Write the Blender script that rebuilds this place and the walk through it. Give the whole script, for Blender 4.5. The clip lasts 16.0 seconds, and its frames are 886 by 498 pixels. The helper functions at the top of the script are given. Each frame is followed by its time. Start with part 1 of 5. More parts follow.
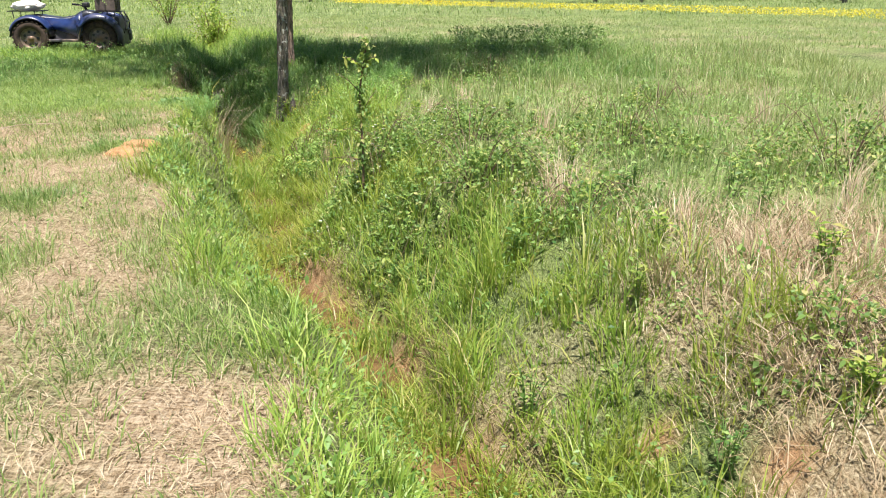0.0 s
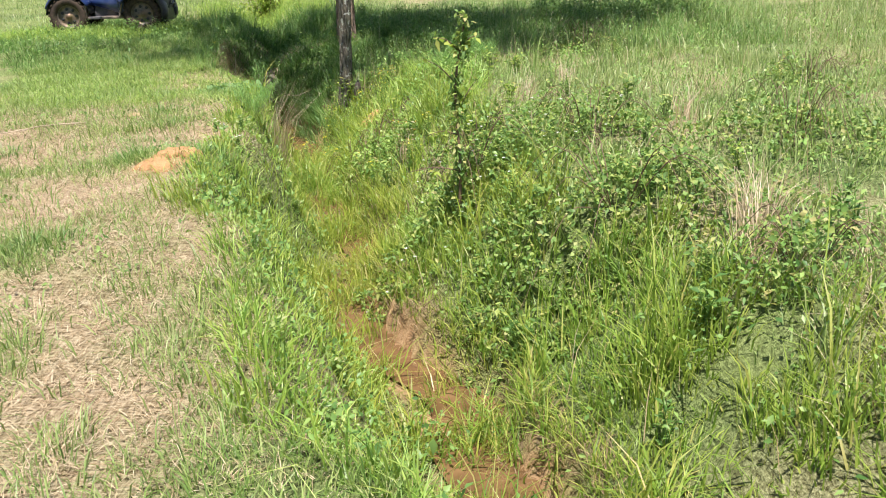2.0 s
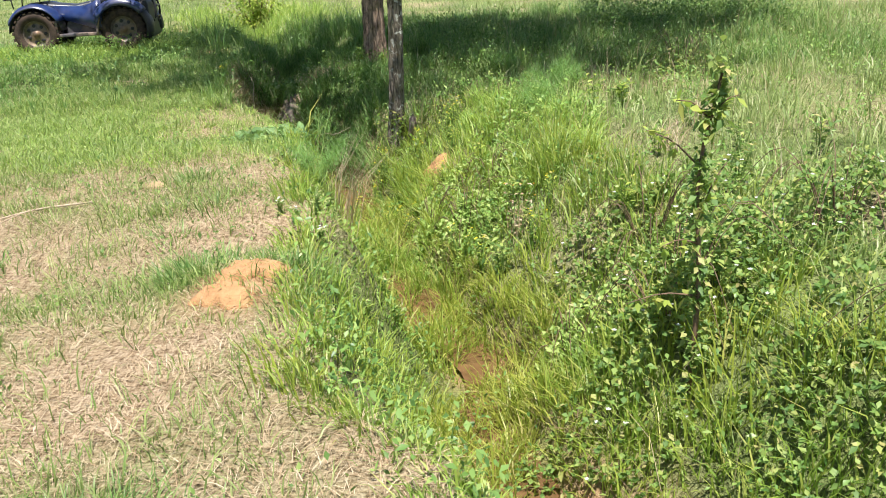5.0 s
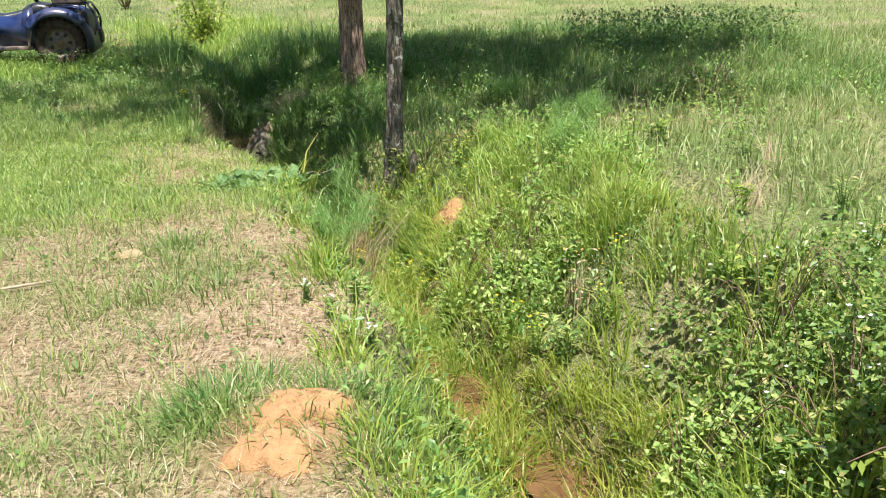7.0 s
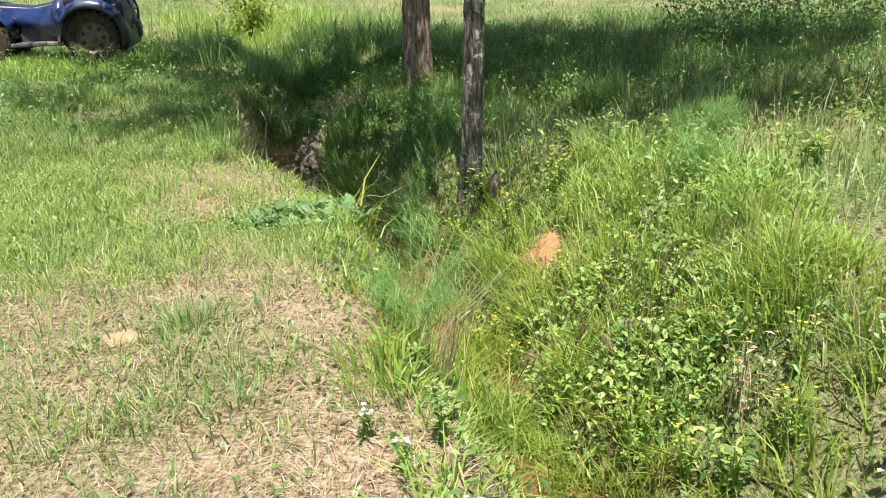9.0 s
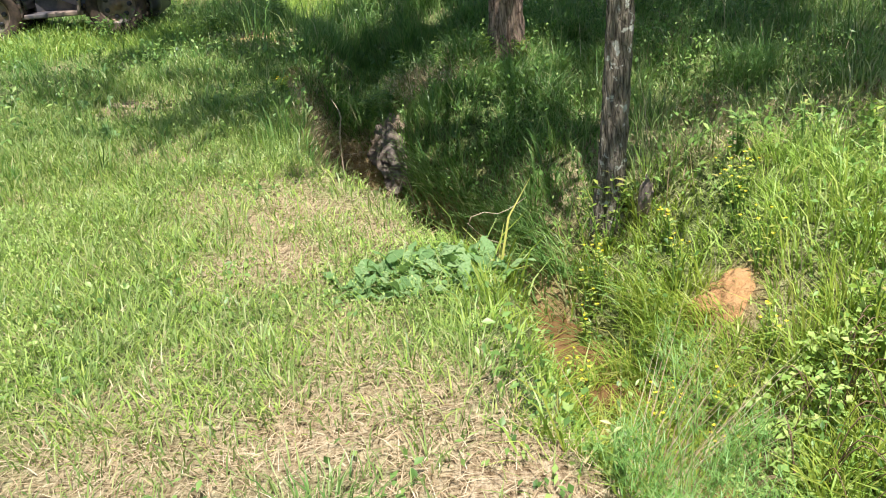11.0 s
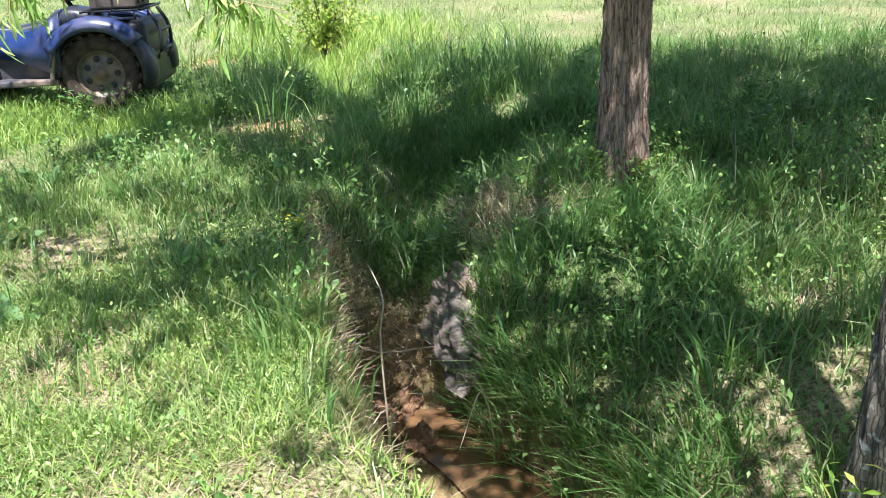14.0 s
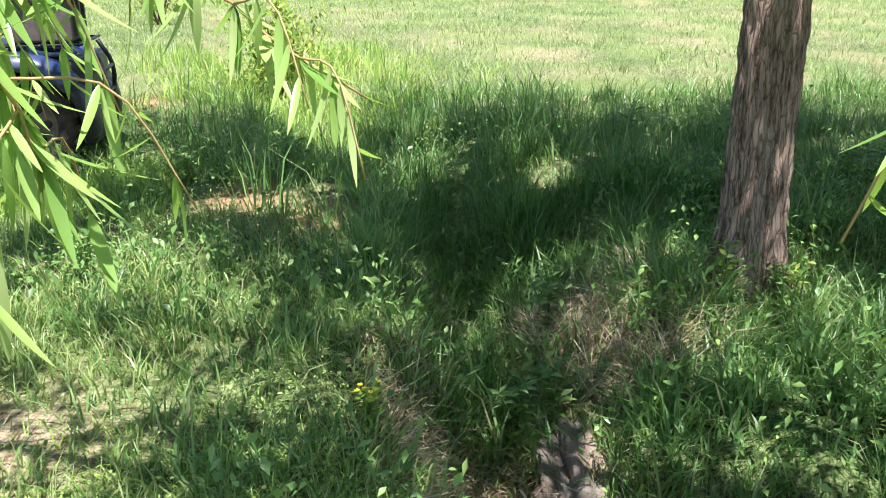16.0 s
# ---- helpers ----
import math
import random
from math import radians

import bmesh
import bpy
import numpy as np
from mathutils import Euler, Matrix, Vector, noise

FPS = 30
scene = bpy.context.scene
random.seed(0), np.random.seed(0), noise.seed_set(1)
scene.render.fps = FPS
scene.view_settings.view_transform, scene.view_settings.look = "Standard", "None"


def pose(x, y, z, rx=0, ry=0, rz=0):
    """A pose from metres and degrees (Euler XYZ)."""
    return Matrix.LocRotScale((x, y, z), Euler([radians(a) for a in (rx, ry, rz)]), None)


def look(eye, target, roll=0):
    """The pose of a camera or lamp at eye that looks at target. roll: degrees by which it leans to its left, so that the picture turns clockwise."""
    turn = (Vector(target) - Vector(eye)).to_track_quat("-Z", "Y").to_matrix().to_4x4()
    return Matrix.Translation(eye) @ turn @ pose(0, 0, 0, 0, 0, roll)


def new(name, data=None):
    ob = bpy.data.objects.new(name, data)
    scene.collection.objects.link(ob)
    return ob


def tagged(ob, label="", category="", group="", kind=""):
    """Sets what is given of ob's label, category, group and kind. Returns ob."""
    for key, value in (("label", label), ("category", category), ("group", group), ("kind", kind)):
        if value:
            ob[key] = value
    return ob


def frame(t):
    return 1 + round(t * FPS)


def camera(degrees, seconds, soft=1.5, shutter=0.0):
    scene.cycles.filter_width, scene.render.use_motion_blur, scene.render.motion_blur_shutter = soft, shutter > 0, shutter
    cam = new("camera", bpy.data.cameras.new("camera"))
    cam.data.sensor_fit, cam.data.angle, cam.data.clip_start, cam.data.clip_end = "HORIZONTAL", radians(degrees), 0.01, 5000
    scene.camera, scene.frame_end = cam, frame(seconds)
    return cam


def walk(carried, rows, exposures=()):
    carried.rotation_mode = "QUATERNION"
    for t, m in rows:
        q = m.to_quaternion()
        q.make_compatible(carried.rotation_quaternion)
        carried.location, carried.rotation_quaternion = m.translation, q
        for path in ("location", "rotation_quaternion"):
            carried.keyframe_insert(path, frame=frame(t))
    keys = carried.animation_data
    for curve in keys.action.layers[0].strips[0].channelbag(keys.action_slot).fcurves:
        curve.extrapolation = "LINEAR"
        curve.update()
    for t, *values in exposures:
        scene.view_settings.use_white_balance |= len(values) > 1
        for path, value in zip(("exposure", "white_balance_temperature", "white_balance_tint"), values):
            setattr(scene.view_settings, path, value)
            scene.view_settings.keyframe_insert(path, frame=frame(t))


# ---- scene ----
cam = camera(54.2, 16.0, soft=1.0)
METRES, EYE, TILT, LEAN, TURN = 13.0, 1.47, -16.7, 0.0, 0.0
ROWS = [
    (0.0, 0.0, 0.0, 0.0, -0.0, 0.0, -0.0),
    (0.5, -0.0022, 0.0377, 0.0107, 3.33, -0.05, 0.46),
    (1.0, -0.0121, 0.0683, 0.0196, 5.55, -1.15, -1.02),
    (1.5, -0.0255, 0.0966, 0.0308, 2.73, -1.66, -0.48),
    (2.0, -0.0351, 0.1319, 0.0377, 3.55, -2.33, 0.83),
    (2.5, -0.0463, 0.1601, 0.0478, 5.11, -2.38, 0.49),
    (3.0, -0.0648, 0.1861, 0.06, 4.71, -0.49, 0.37),
    (5.5, -0.1494, 0.3105, 0.1015, 0.72, -3.41, 2.68),
    (6.0, -0.1645, 0.3332, 0.109, 1.34, -3.69, 1.82),
    (6.5, -0.1823, 0.3549, 0.1194, -2.22, -3.04, 1.88),
    (7.0, -0.1882, 0.3771, 0.1235, -3.67, -2.25, 2.5),
    (7.5, -0.1872, 0.4053, 0.1311, -1.93, -3.52, 1.29),
    (8.0, -0.1893, 0.4266, 0.1342, -0.29, -4.68, -0.78),
    (8.5, -0.1936, 0.4534, 0.1425, -1.77, -3.32, -0.87),
    (9.0, -0.1991, 0.4885, 0.1487, -0.13, -2.75, 2.13),
    (9.5, -0.2095, 0.517, 0.1589, 4.79, -3.66, 2.02),
    (12.0, -0.2558, 0.655, 0.2034, -0.39, -7.05, 4.58),
    (12.5, -0.2549, 0.687, 0.2105, 1.88, -6.62, 4.09),
    (13.0, -0.2581, 0.714, 0.2179, 3.29, -5.27, 2.57),
    (13.5, -0.2667, 0.74, 0.23, 2.23, -4.18, 1.06),
    (14.0, -0.2706, 0.7717, 0.2361, 3.64, -3.33, 1.41),
    (14.5, -0.2771, 0.7997, 0.2471, 6.62, -2.48, 1.13),
    (15.0, -0.2967, 0.8258, 0.2553, 3.56, -2.44, 0.68),
    (15.5, -0.3151, 0.8436, 0.2611, 0.49, -2.08, 0.64),
    (16.0, -0.3329, 0.8755, 0.2693, -2.23, -1.88, 1.28),
]
walk(cam, [(t, pose(0, 0, EYE, TILT, LEAN, TURN) @ pose(METRES * x, METRES * y, METRES * z, 90 + pitch, roll, yaw)) for t, x, y, z, yaw, pitch, roll in ROWS],
     [(0, 0.92, 6400, 15), (9, 0.92, 6400, 15), (12.5, 1.16, 6450, 13), (14.3, 1.42, 5750, 17), (15.2, 1.47, 5750, 17), (16, 1.41, 5900, 16)])

# ---- world, sun, exposure ----
SUN_WAY = Vector((0.07, -0.42, 1.25)).normalized()
world = bpy.data.worlds.new("sky")
scene.world = world
world.use_nodes = True
wn = world.node_tree.nodes
sky = wn.new("ShaderNodeTexSky")
sky.sky_type, sky.sun_disc = "NISHITA", False
sky.sun_elevation = math.asin(SUN_WAY.z)
sky.sun_rotation = math.atan2(SUN_WAY.x, SUN_WAY.y)
world.node_tree.links.new(sky.outputs[0], wn["Background"].inputs[0])
wn["Background"].inputs[1].default_value = 0.067
sun = new("sun", bpy.data.lights.new("sun", "SUN"))
sun.data.energy, sun.data.angle, sun.data.color = 5.0, radians(0.6), (1.0, 0.955, 0.88)
sun.matrix_world = look(SUN_WAY * 50, (0, 0, 0))


# ---- materials ----
def mat(name, rough=0.7, metal=0.0, spec=0.3):
    m = bpy.data.materials.new(name)
    m.use_nodes = True
    b = m.node_tree.nodes["Principled BSDF"]
    b.inputs["Roughness"].default_value = rough
    b.inputs["Metallic"].default_value = metal
    b.inputs["Specular IOR Level"].default_value = spec
    return m


def node(m, kind, **sets):
    n = m.node_tree.nodes.new(kind)
    for key, value in sets.items():
        n.inputs[key.replace("_", " ")].default_value = value
    return n


def link(m, a, b):
    m.node_tree.links.new(a, b)


def ramp(m, fac, stops):
    n = m.node_tree.nodes.new("ShaderNodeValToRGB")
    while len(n.color_ramp.elements) < len(stops):
        n.color_ramp.elements.new(0.5)
    for e, (p, c) in zip(n.color_ramp.elements, stops):
        e.position, e.color = p, (*c, 1)
    if fac is not None:
        link(m, fac, n.inputs[0])
    return n


def noise_tex(m, scale, detail=4.0, rough=0.6, stretch=None):
    n = node(m, "ShaderNodeTexNoise", Scale=scale, Detail=detail, Roughness=rough)
    g = m.node_tree.nodes.new("ShaderNodeTexCoord")
    if stretch:
        k = m.node_tree.nodes.new("ShaderNodeMapping")
        k.inputs["Scale"].default_value = stretch
        link(m, g.outputs["Object"], k.inputs[0])
        link(m, k.outputs[0], n.inputs["Vector"])
    else:
        link(m, g.outputs["Object"], n.inputs["Vector"])
    return n


def mix(m, fac, a, b, how="MIX"):
    n = m.node_tree.nodes.new("ShaderNodeMix")
    n.data_type, n.blend_type = "RGBA", how
    if isinstance(fac, float):
        n.inputs[0].default_value = fac
    else:
        link(m, fac, n.inputs[0])
    for sock, v in ((n.inputs[6], a), (n.inputs[7], b)):
        if isinstance(v, tuple):
            sock.default_value = (*v, 1)
        else:
            link(m, v, sock)
    return n.outputs[2]


def bump(m, height, strength, distance):
    n = m.node_tree.nodes.new("ShaderNodeBump")
    n.inputs["Strength"].default_value, n.inputs["Distance"].default_value = strength, distance
    link(m, height, n.inputs["Height"])
    link(m, n.outputs[0], m.node_tree.nodes["Principled BSDF"].inputs["Normal"])


def leafy(name, stops, through_light=0.45, rough=0.5, patch=None, patch_scale=0.6):
    """A blade or leaf: colour varies from one to the next, and light shines through."""
    m = mat(name, rough * 0.85, 0, 0.5)
    nt = m.node_tree
    geo = nt.nodes.new("ShaderNodeNewGeometry")
    col = ramp(m, geo.outputs["Random Per Island"], stops).outputs[0]
    if patch:
        n = noise_tex(m, patch_scale, 3)
        r = ramp(m, n.outputs[0], [(0.42, (0, 0, 0)), (0.62, (1, 1, 1))])
        col = mix(m, r.outputs[0], col, mix(m, 0.6, col, patch))
    b = nt.nodes["Principled BSDF"]
    link(m, col, b.inputs["Base Color"])
    tr = nt.nodes.new("ShaderNodeBsdfTranslucent")
    link(m, mix(m, 0.35, col, (0.34, 0.44, 0.07)), tr.inputs[0])
    mx = nt.nodes.new("ShaderNodeMixShader")
    mx.inputs[0].default_value = through_light
    link(m, b.outputs[0], mx.inputs[1])
    link(m, tr.outputs[0], mx.inputs[2])
    link(m, mx.outputs[0], nt.nodes["Material Output"].inputs[0])
    return m


def plain(name, a, b, scale, rough=0.7, metal=0.0, spec=0.3, relief=0.3, depth=0.004, stretch=None, dirt=None):
    """A surface whose colour wanders between a and b, with fine relief and, where given, dirt in larger patches."""
    m = mat(name, rough, metal, spec)
    n = noise_tex(m, scale, 6, 0.65, stretch)
    col = ramp(m, n.outputs[0], [(0.3, a), (0.7, b)]).outputs[0]
    if dirt:
        n2 = noise_tex(m, scale * 0.22, 4)
        r2 = ramp(m, n2.outputs[0], [(0.45, (0, 0, 0)), (0.65, (1, 1, 1))])
        col = mix(m, r2.outputs[0], col, dirt)
    link(m, col, m.node_tree.nodes["Principled BSDF"].inputs["Base Color"])
    bump(m, n.outputs[0], relief, depth)
    return m


GREEN = leafy("fresh_grass", [(0, (0.08, 0.18, 0.035)), (0.45, (0.27, 0.40, 0.10)), (0.8, (0.45, 0.54, 0.18)), (1, (0.56, 0.52, 0.27))], patch=(0.26, 0.36, 0.12))
LUSH = leafy("ditch_grass", [(0, (0.13, 0.26, 0.04)), (0.5, (0.30, 0.46, 0.07)), (0.88, (0.52, 0.60, 0.14)), (1, (0.50, 0.44, 0.16))], 0.5, patch=(0.36, 0.40, 0.05), patch_scale=0.9)
# dark green of the bank tufts; elsewhere tree shade put into the grass colour
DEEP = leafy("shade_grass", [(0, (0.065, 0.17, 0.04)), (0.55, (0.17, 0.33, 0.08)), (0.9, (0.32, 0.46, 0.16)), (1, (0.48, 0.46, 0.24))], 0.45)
STRAW = leafy("dead_grass", [(0, (0.26, 0.17, 0.09)), (0.35, (0.42, 0.31, 0.18)), (0.7, (0.52, 0.41, 0.26)), (1, (0.62, 0.53, 0.37))], 0.15, 0.7)
STEMMY = leafy("brown_roots", [(0, (0.10, 0.06, 0.03)), (0.5, (0.22, 0.145, 0.075)), (1, (0.42, 0.31, 0.18))], 0.1, 0.8)
SEDGE = leafy("dry_sedge", [(0, (0.32, 0.22, 0.12)), (0.5, (0.50, 0.38, 0.24)), (1, (0.64, 0.53, 0.38))], 0.2, 0.6)
PALE = leafy("meadow_grass", [(0, (0.10, 0.19, 0.05)), (0.4, (0.26, 0.37, 0.12)), (0.85, (0.42, 0.52, 0.19)), (1, (0.62, 0.55, 0.34))], 0.4, patch=(0.38, 0.43, 0.17), patch_scale=0.35)
# brighter grass green: sunlight put into the colour of banks and verge
SUNNY = leafy("sun_brightened_grass", [(0, (0.22, 0.38, 0.06)), (0.6, (0.36, 0.52, 0.10)), (1, (0.52, 0.60, 0.16))], 0.4)
BRIGHT = leafy("bright_weed_leaf", [(0, (0.14, 0.28, 0.06)), (0.6, (0.26, 0.44, 0.10)), (1, (0.38, 0.52, 0.15))], 0.4)
CLOVER = leafy("clover_leaf", [(0, (0.24, 0.40, 0.09)), (0.6, (0.40, 0.54, 0.15)), (1, (0.54, 0.63, 0.24))], 0.4, 0.7)
WEED = leafy("weed_leaf", [(0, (0.06, 0.15, 0.035)), (0.55, (0.18, 0.33, 0.08)), (1, (0.33, 0.46, 0.13))], 0.4)
BRIAR = leafy("bramble_leaf", [(0, (0.10, 0.20, 0.05)), (0.5, (0.21, 0.35, 0.08)), (0.85, (0.38, 0.46, 0.12)), (1, (0.48, 0.42, 0.17))], 0.4, 0.65)
WILLOW = leafy("willow_leaf", [(0, (0.14, 0.30, 0.04)), (0.6, (0.24, 0.42, 0.06)), (1, (0.36, 0.50, 0.10))], 0.35, 0.35)
YELLOW = leafy("yellow_petal", [(0, (0.80, 0.62, 0.02)), (1, (0.85, 0.72, 0.05))], 0.3)
WHITE = leafy("white_petal", [(0, (0.75, 0.76, 0.70)), (1, (0.85, 0.85, 0.82))], 0.3)
ORANGE = leafy("orange_petal", [(0, (0.75, 0.28, 0.03)), (1, (0.80, 0.45, 0.05))], 0.3)
CLAY = plain("red_clay", (0.34, 0.185, 0.08), (0.48, 0.285, 0.135), 20, 0.95, relief=1.0, depth=0.03)
# darker, smoother copy of the clay: the pit's shade put into its colour
SHADED_CLAY = plain("shaded_clay", (0.15, 0.08, 0.042), (0.30, 0.175, 0.095), 16, 0.7, relief=1.0, depth=0.03)
STEM = plain("bramble_stem", (0.10, 0.06, 0.04), (0.22, 0.15, 0.09), 40, 0.6)
TWIG = plain("willow_twig", (0.30, 0.20, 0.08), (0.42, 0.32, 0.14), 60, 0.5)
DEADWOOD = plain("weathered_wood", (0.09, 0.072, 0.06), (0.27, 0.23, 0.195), 22, 0.85, relief=0.9, depth=0.02, stretch=(1, 1, 0.3), dirt=(0.24, 0.18, 0.13))


def bark(name, a, b, lichen=None):
    m = mat(name, 0.9, 0, 0.2)
    n = noise_tex(m, 34, 8, 0.66, (1, 1, 0.16))
    col = ramp(m, n.outputs[0], [(0.36, a), (0.45, tuple(0.6 * c for c in b)), (0.54, b), (0.74, tuple(min(1, 1.25 * c) for c in b))]).outputs[0]
    big = noise_tex(m, 2.2, 3)
    col = mix(m, big.outputs[0], col, mix(m, 0.5, col, b, "MULTIPLY"))
    # flakes parted by dark cracks
    v = node(m, "ShaderNodeTexVoronoi", Scale=52.0, Randomness=1.0)
    v.feature = "DISTANCE_TO_EDGE"
    c, k = m.node_tree.nodes.new("ShaderNodeTexCoord"), m.node_tree.nodes.new("ShaderNodeMapping")
    k.inputs["Scale"].default_value = (1, 1, 0.11)
    bend = mix(m, 0.035, c.outputs["Object"], noise_tex(m, 9, 3).outputs["Color"], "ADD")
    link(m, bend, k.inputs[0])
    link(m, k.outputs[0], v.inputs["Vector"])
    crack = ramp(m, v.outputs["Distance"], [(0.0, (0.42, 0.40, 0.38)), (0.07, (0.85, 0.84, 0.82)), (0.18, (1, 1, 1))]).outputs[0]
    col = mix(m, 1.0, col, crack, "MULTIPLY")
    if lichen:
        l = noise_tex(m, 17, 5)
        r = ramp(m, l.outputs[0], [(0.58, (0, 0, 0)), (0.63, (1, 1, 1))])
        col = mix(m, r.outputs[0], col, lichen)
    link(m, col, m.node_tree.nodes["Principled BSDF"].inputs["Base Color"])
    bump(m, mix(m, 0.6, n.outputs[0], crack, "MULTIPLY"), 1.0, 0.03)
    return m


BARK_RED = bark("reddish_bark", (0.12, 0.08, 0.06), (0.50, 0.37, 0.285))
BARK_GREY = bark("grey_bark", (0.06, 0.052, 0.045), (0.28, 0.25, 0.195), (0.45, 0.46, 0.40))

# ---- the lie of the land ----
CY = [-8, 0, 2.3, 4.0, 5.4, 6.1, 6.83, 7.3, 8.86, 10.65, 12, 12.75, 13.4, 13.9, 14.3, 14.55, 15, 16.5, 17.5, 20, 22, 30, 60]
CX = [3.6, 1.6, .8, .08, -.46, -.7, -1.15, -1.4, -1.66, -2.25, -2.65, -2.95, -3.3, -3.7, -3.95, -4.0, -3.95, -3.8, -4.3, -5.2, -5.8, -7.6, -14]
WL = [1.2, 1.2, 1.15, 1.03, 1.2, 1.25, 1.13, 1.07, 1.05, .8, .83, .97, .96, .68, .5, .5, .5, .7, .8, .9, .9, 1.2, 1.5]
WR = [1.9, 1.8, 1.75, 1.65, 1.5, 1.4, 1.4, 1.4, 1.45, 1.6, 1.35, 1.15, 1.0, 1.0, .95, .9, 1.1, 1.2, 1.0, .9, .9, 1.2, 1.5]
DEPTH = [1., 1., 1., 1., 1.02, 1.03, 1.05, 1.06, 1.06, 1.0, .98, .97, .95, .93, .88, .5, .44, .5, .42, .38, .36, .2, .1]
GY, GZ = [-20, 6, 12, 15, 18, 30, 2000], [0, 0, .08, .2, .25, .28, .3]


def wave(x, y, f, seed=0.0):
    """Smooth uneven values of about -1 to 1."""
    return (np.sin(f * (1.0 * x + 0.6 * y) + seed) + np.sin(f * (-0.7 * x + 1.3 * y) * 1.17 + 2.1 * seed + 1)
            + np.sin(f * (1.9 * x - 0.35 * y) * 0.83 + 3.3 * seed + 2) + np.sin(f * (0.4 * x + 2.2 * y) * 0.71 + 0.7 * seed + 4)) / 2.6


def ease(u):
    u = np.clip(u, 0, 1)
    return u * u * (3 - 2 * u)


def across(x, y):
    """Where a place lies across the ditch: -1 its left edge, 0 its middle, 1 the top of its right bank."""
    s = x - np.interp(y, CY, CX) - 0.07 * np.sin(2.3 * y) - 0.05 * np.sin(5.1 * y + 1)
    left = np.interp(y, CY, WL) * (1 + 0.05 * np.sin(3.1 * y) + 0.05 * np.sin(7.3 * y + 2))
    right = np.interp(y, CY, WR)
    return np.where(s < 0, s / left, s / right)


def land(x, y):
    x, y = np.asarray(x, float), np.asarray(y, float)
    u = across(x, y)
    steep = ease((y - 11.2) / 1.2) * ease((15 - y) / 0.5)
    rise = np.where(u < 0, ease((-u - 0.30 - 0.25 * steep) / (0.68 - 0.26 * steep)), 0.24 * ease((u - 0.12 - 0.10 * steep) / 0.07) + 0.76 * ease((u - 0.16 - 0.12 * steep) / 0.84) ** 0.85)
    z = np.interp(y, GY, GZ) - np.interp(y, CY, DEPTH) * (1 - rise)
    z = z - 0.27 * ease((u - 0.5) / 0.5) * np.exp(-((x + 2.2) / 1.1) ** 2 - ((y - 14.0) / 1.6) ** 2)   # the bank sags under the trees
    near = np.exp(-((x + 2) ** 2 + (y - 9) ** 2) / 900)
    z = z + near * (0.03 * wave(x, y, 1.1) + 0.015 * wave(x, y, 3.7, 5) + 0.008 * wave(x, y, 11, 2))
    z = z + 0.09 * np.exp(-((x + 2.82) ** 2 + (y - 7.85) ** 2) / 0.10)          # clay hump on the left edge
    z = z + 0.05 * np.exp(-((x + 1.97) ** 2 + (y - 12.0) ** 2) / 0.05)          # clay hump on the right bank
    return z


BARE = [(-2.81, 7.76, .22), (-1.97, 11.93, .15), (.05, 3.98, .2), (-.46, 5.3, .26), (-.74, 6.0, .2), (-.98, 6.5, .2), (-1.2, 6.9, .24), (-1.4, 7.3, .24), (-1.66, 8.9, .18), (-2.03, 9.8, .15), (-2.92, 12.7, .3), (-3.2, 13.2, .4), (-3.6, 13.75, .4), (-4.15, 14.2, .34),
        (-4.75, 16.5, .2), (1.42, 3.15, .10), (1.0, 3.65, .09), (2.1, 4.05, .15), (-6.9, 20.3, .35), (-3.62, 15.55, .2), (-5.3, 16.9, .25)]
DRY = [(-5.0, 13.2, .4, .8), (-5.6, 14.2, .35, .7), (-5.4, 16.6, .5, .8), (-3.0, 4.6, 2.4, .84), (-4.6, 8.0, 2.2, .6), (-1.9, 6.9, .6, 1.0), (-2.6, 9.3, .6, .7), (-2.3, 6.2, 1.1, 1.0), (-3.0, 7.2, 1.3, 1.0), (-3.9, 8.6, 1.6, .85), (-3.2, 9.6, .9, .8), (-4.15, 12.4, .5, .66), (-3.6, 12.3, .25, .6), (-1.6, 4.2, .8, .5), (-5.2, 9.5, 1.4, .6),
       (-.9, 2.6, 1.0, .85), (-4.5, 6.5, 1.4, .55), (-3.6, 11.0, .5, .6), (-3.0, 9.0, 1.0, 1.05), (-3.7, 9.3, .8, .95), (-2.75, 9.9, .5, .95), (-4.0, 11.6, .4, .55), (-3.65, 11.9, .3, .6), (-4.3, 9.6, 1.0, .75), (-3.6, 10.3, .6, .7)]
LUSH_SPOTS = [(-3.9, 6.7, .35), (-3.0, 5.9, .22), (-2.95, 5.2, .2), (-3.12, 7.95, .2), (-2.6, 4.6, .3)]


def spots(x, y, rows):
    out = np.zeros_like(x)
    for r in rows:
        k = r[3] if len(r) > 3 else 1.0
        out = np.maximum(out, k * np.exp(-((x - r[0]) ** 2 + (y - r[1]) ** 2) / r[2] ** 2))
    return out


def dryness(x, y):
    d = spots(x, y, DRY) + 0.28 * wave(x, y, 2.3, 1) + 0.16 * wave(x, y, 6.1, 3)
    return np.clip(d - 0.8 * spots(x, y, LUSH_SPOTS), 0, 1)


def parched(x, y):
    """The dry, tangled bank across the ditch near the start: 1 inside."""
    return ease((x - np.interp(y, [2, 3.2, 4.4, 5.4, 6.2], [1.0, 1.05, .85, .8, .75])) / 0.35) * ease((5.9 - y) / 0.8) * ease((4.0 - x) / 0.9) * ease((y - 1.4) / 0.9) * np.clip(.75 + .5 * wave(x, y, 3.1, 4), .25, 1)


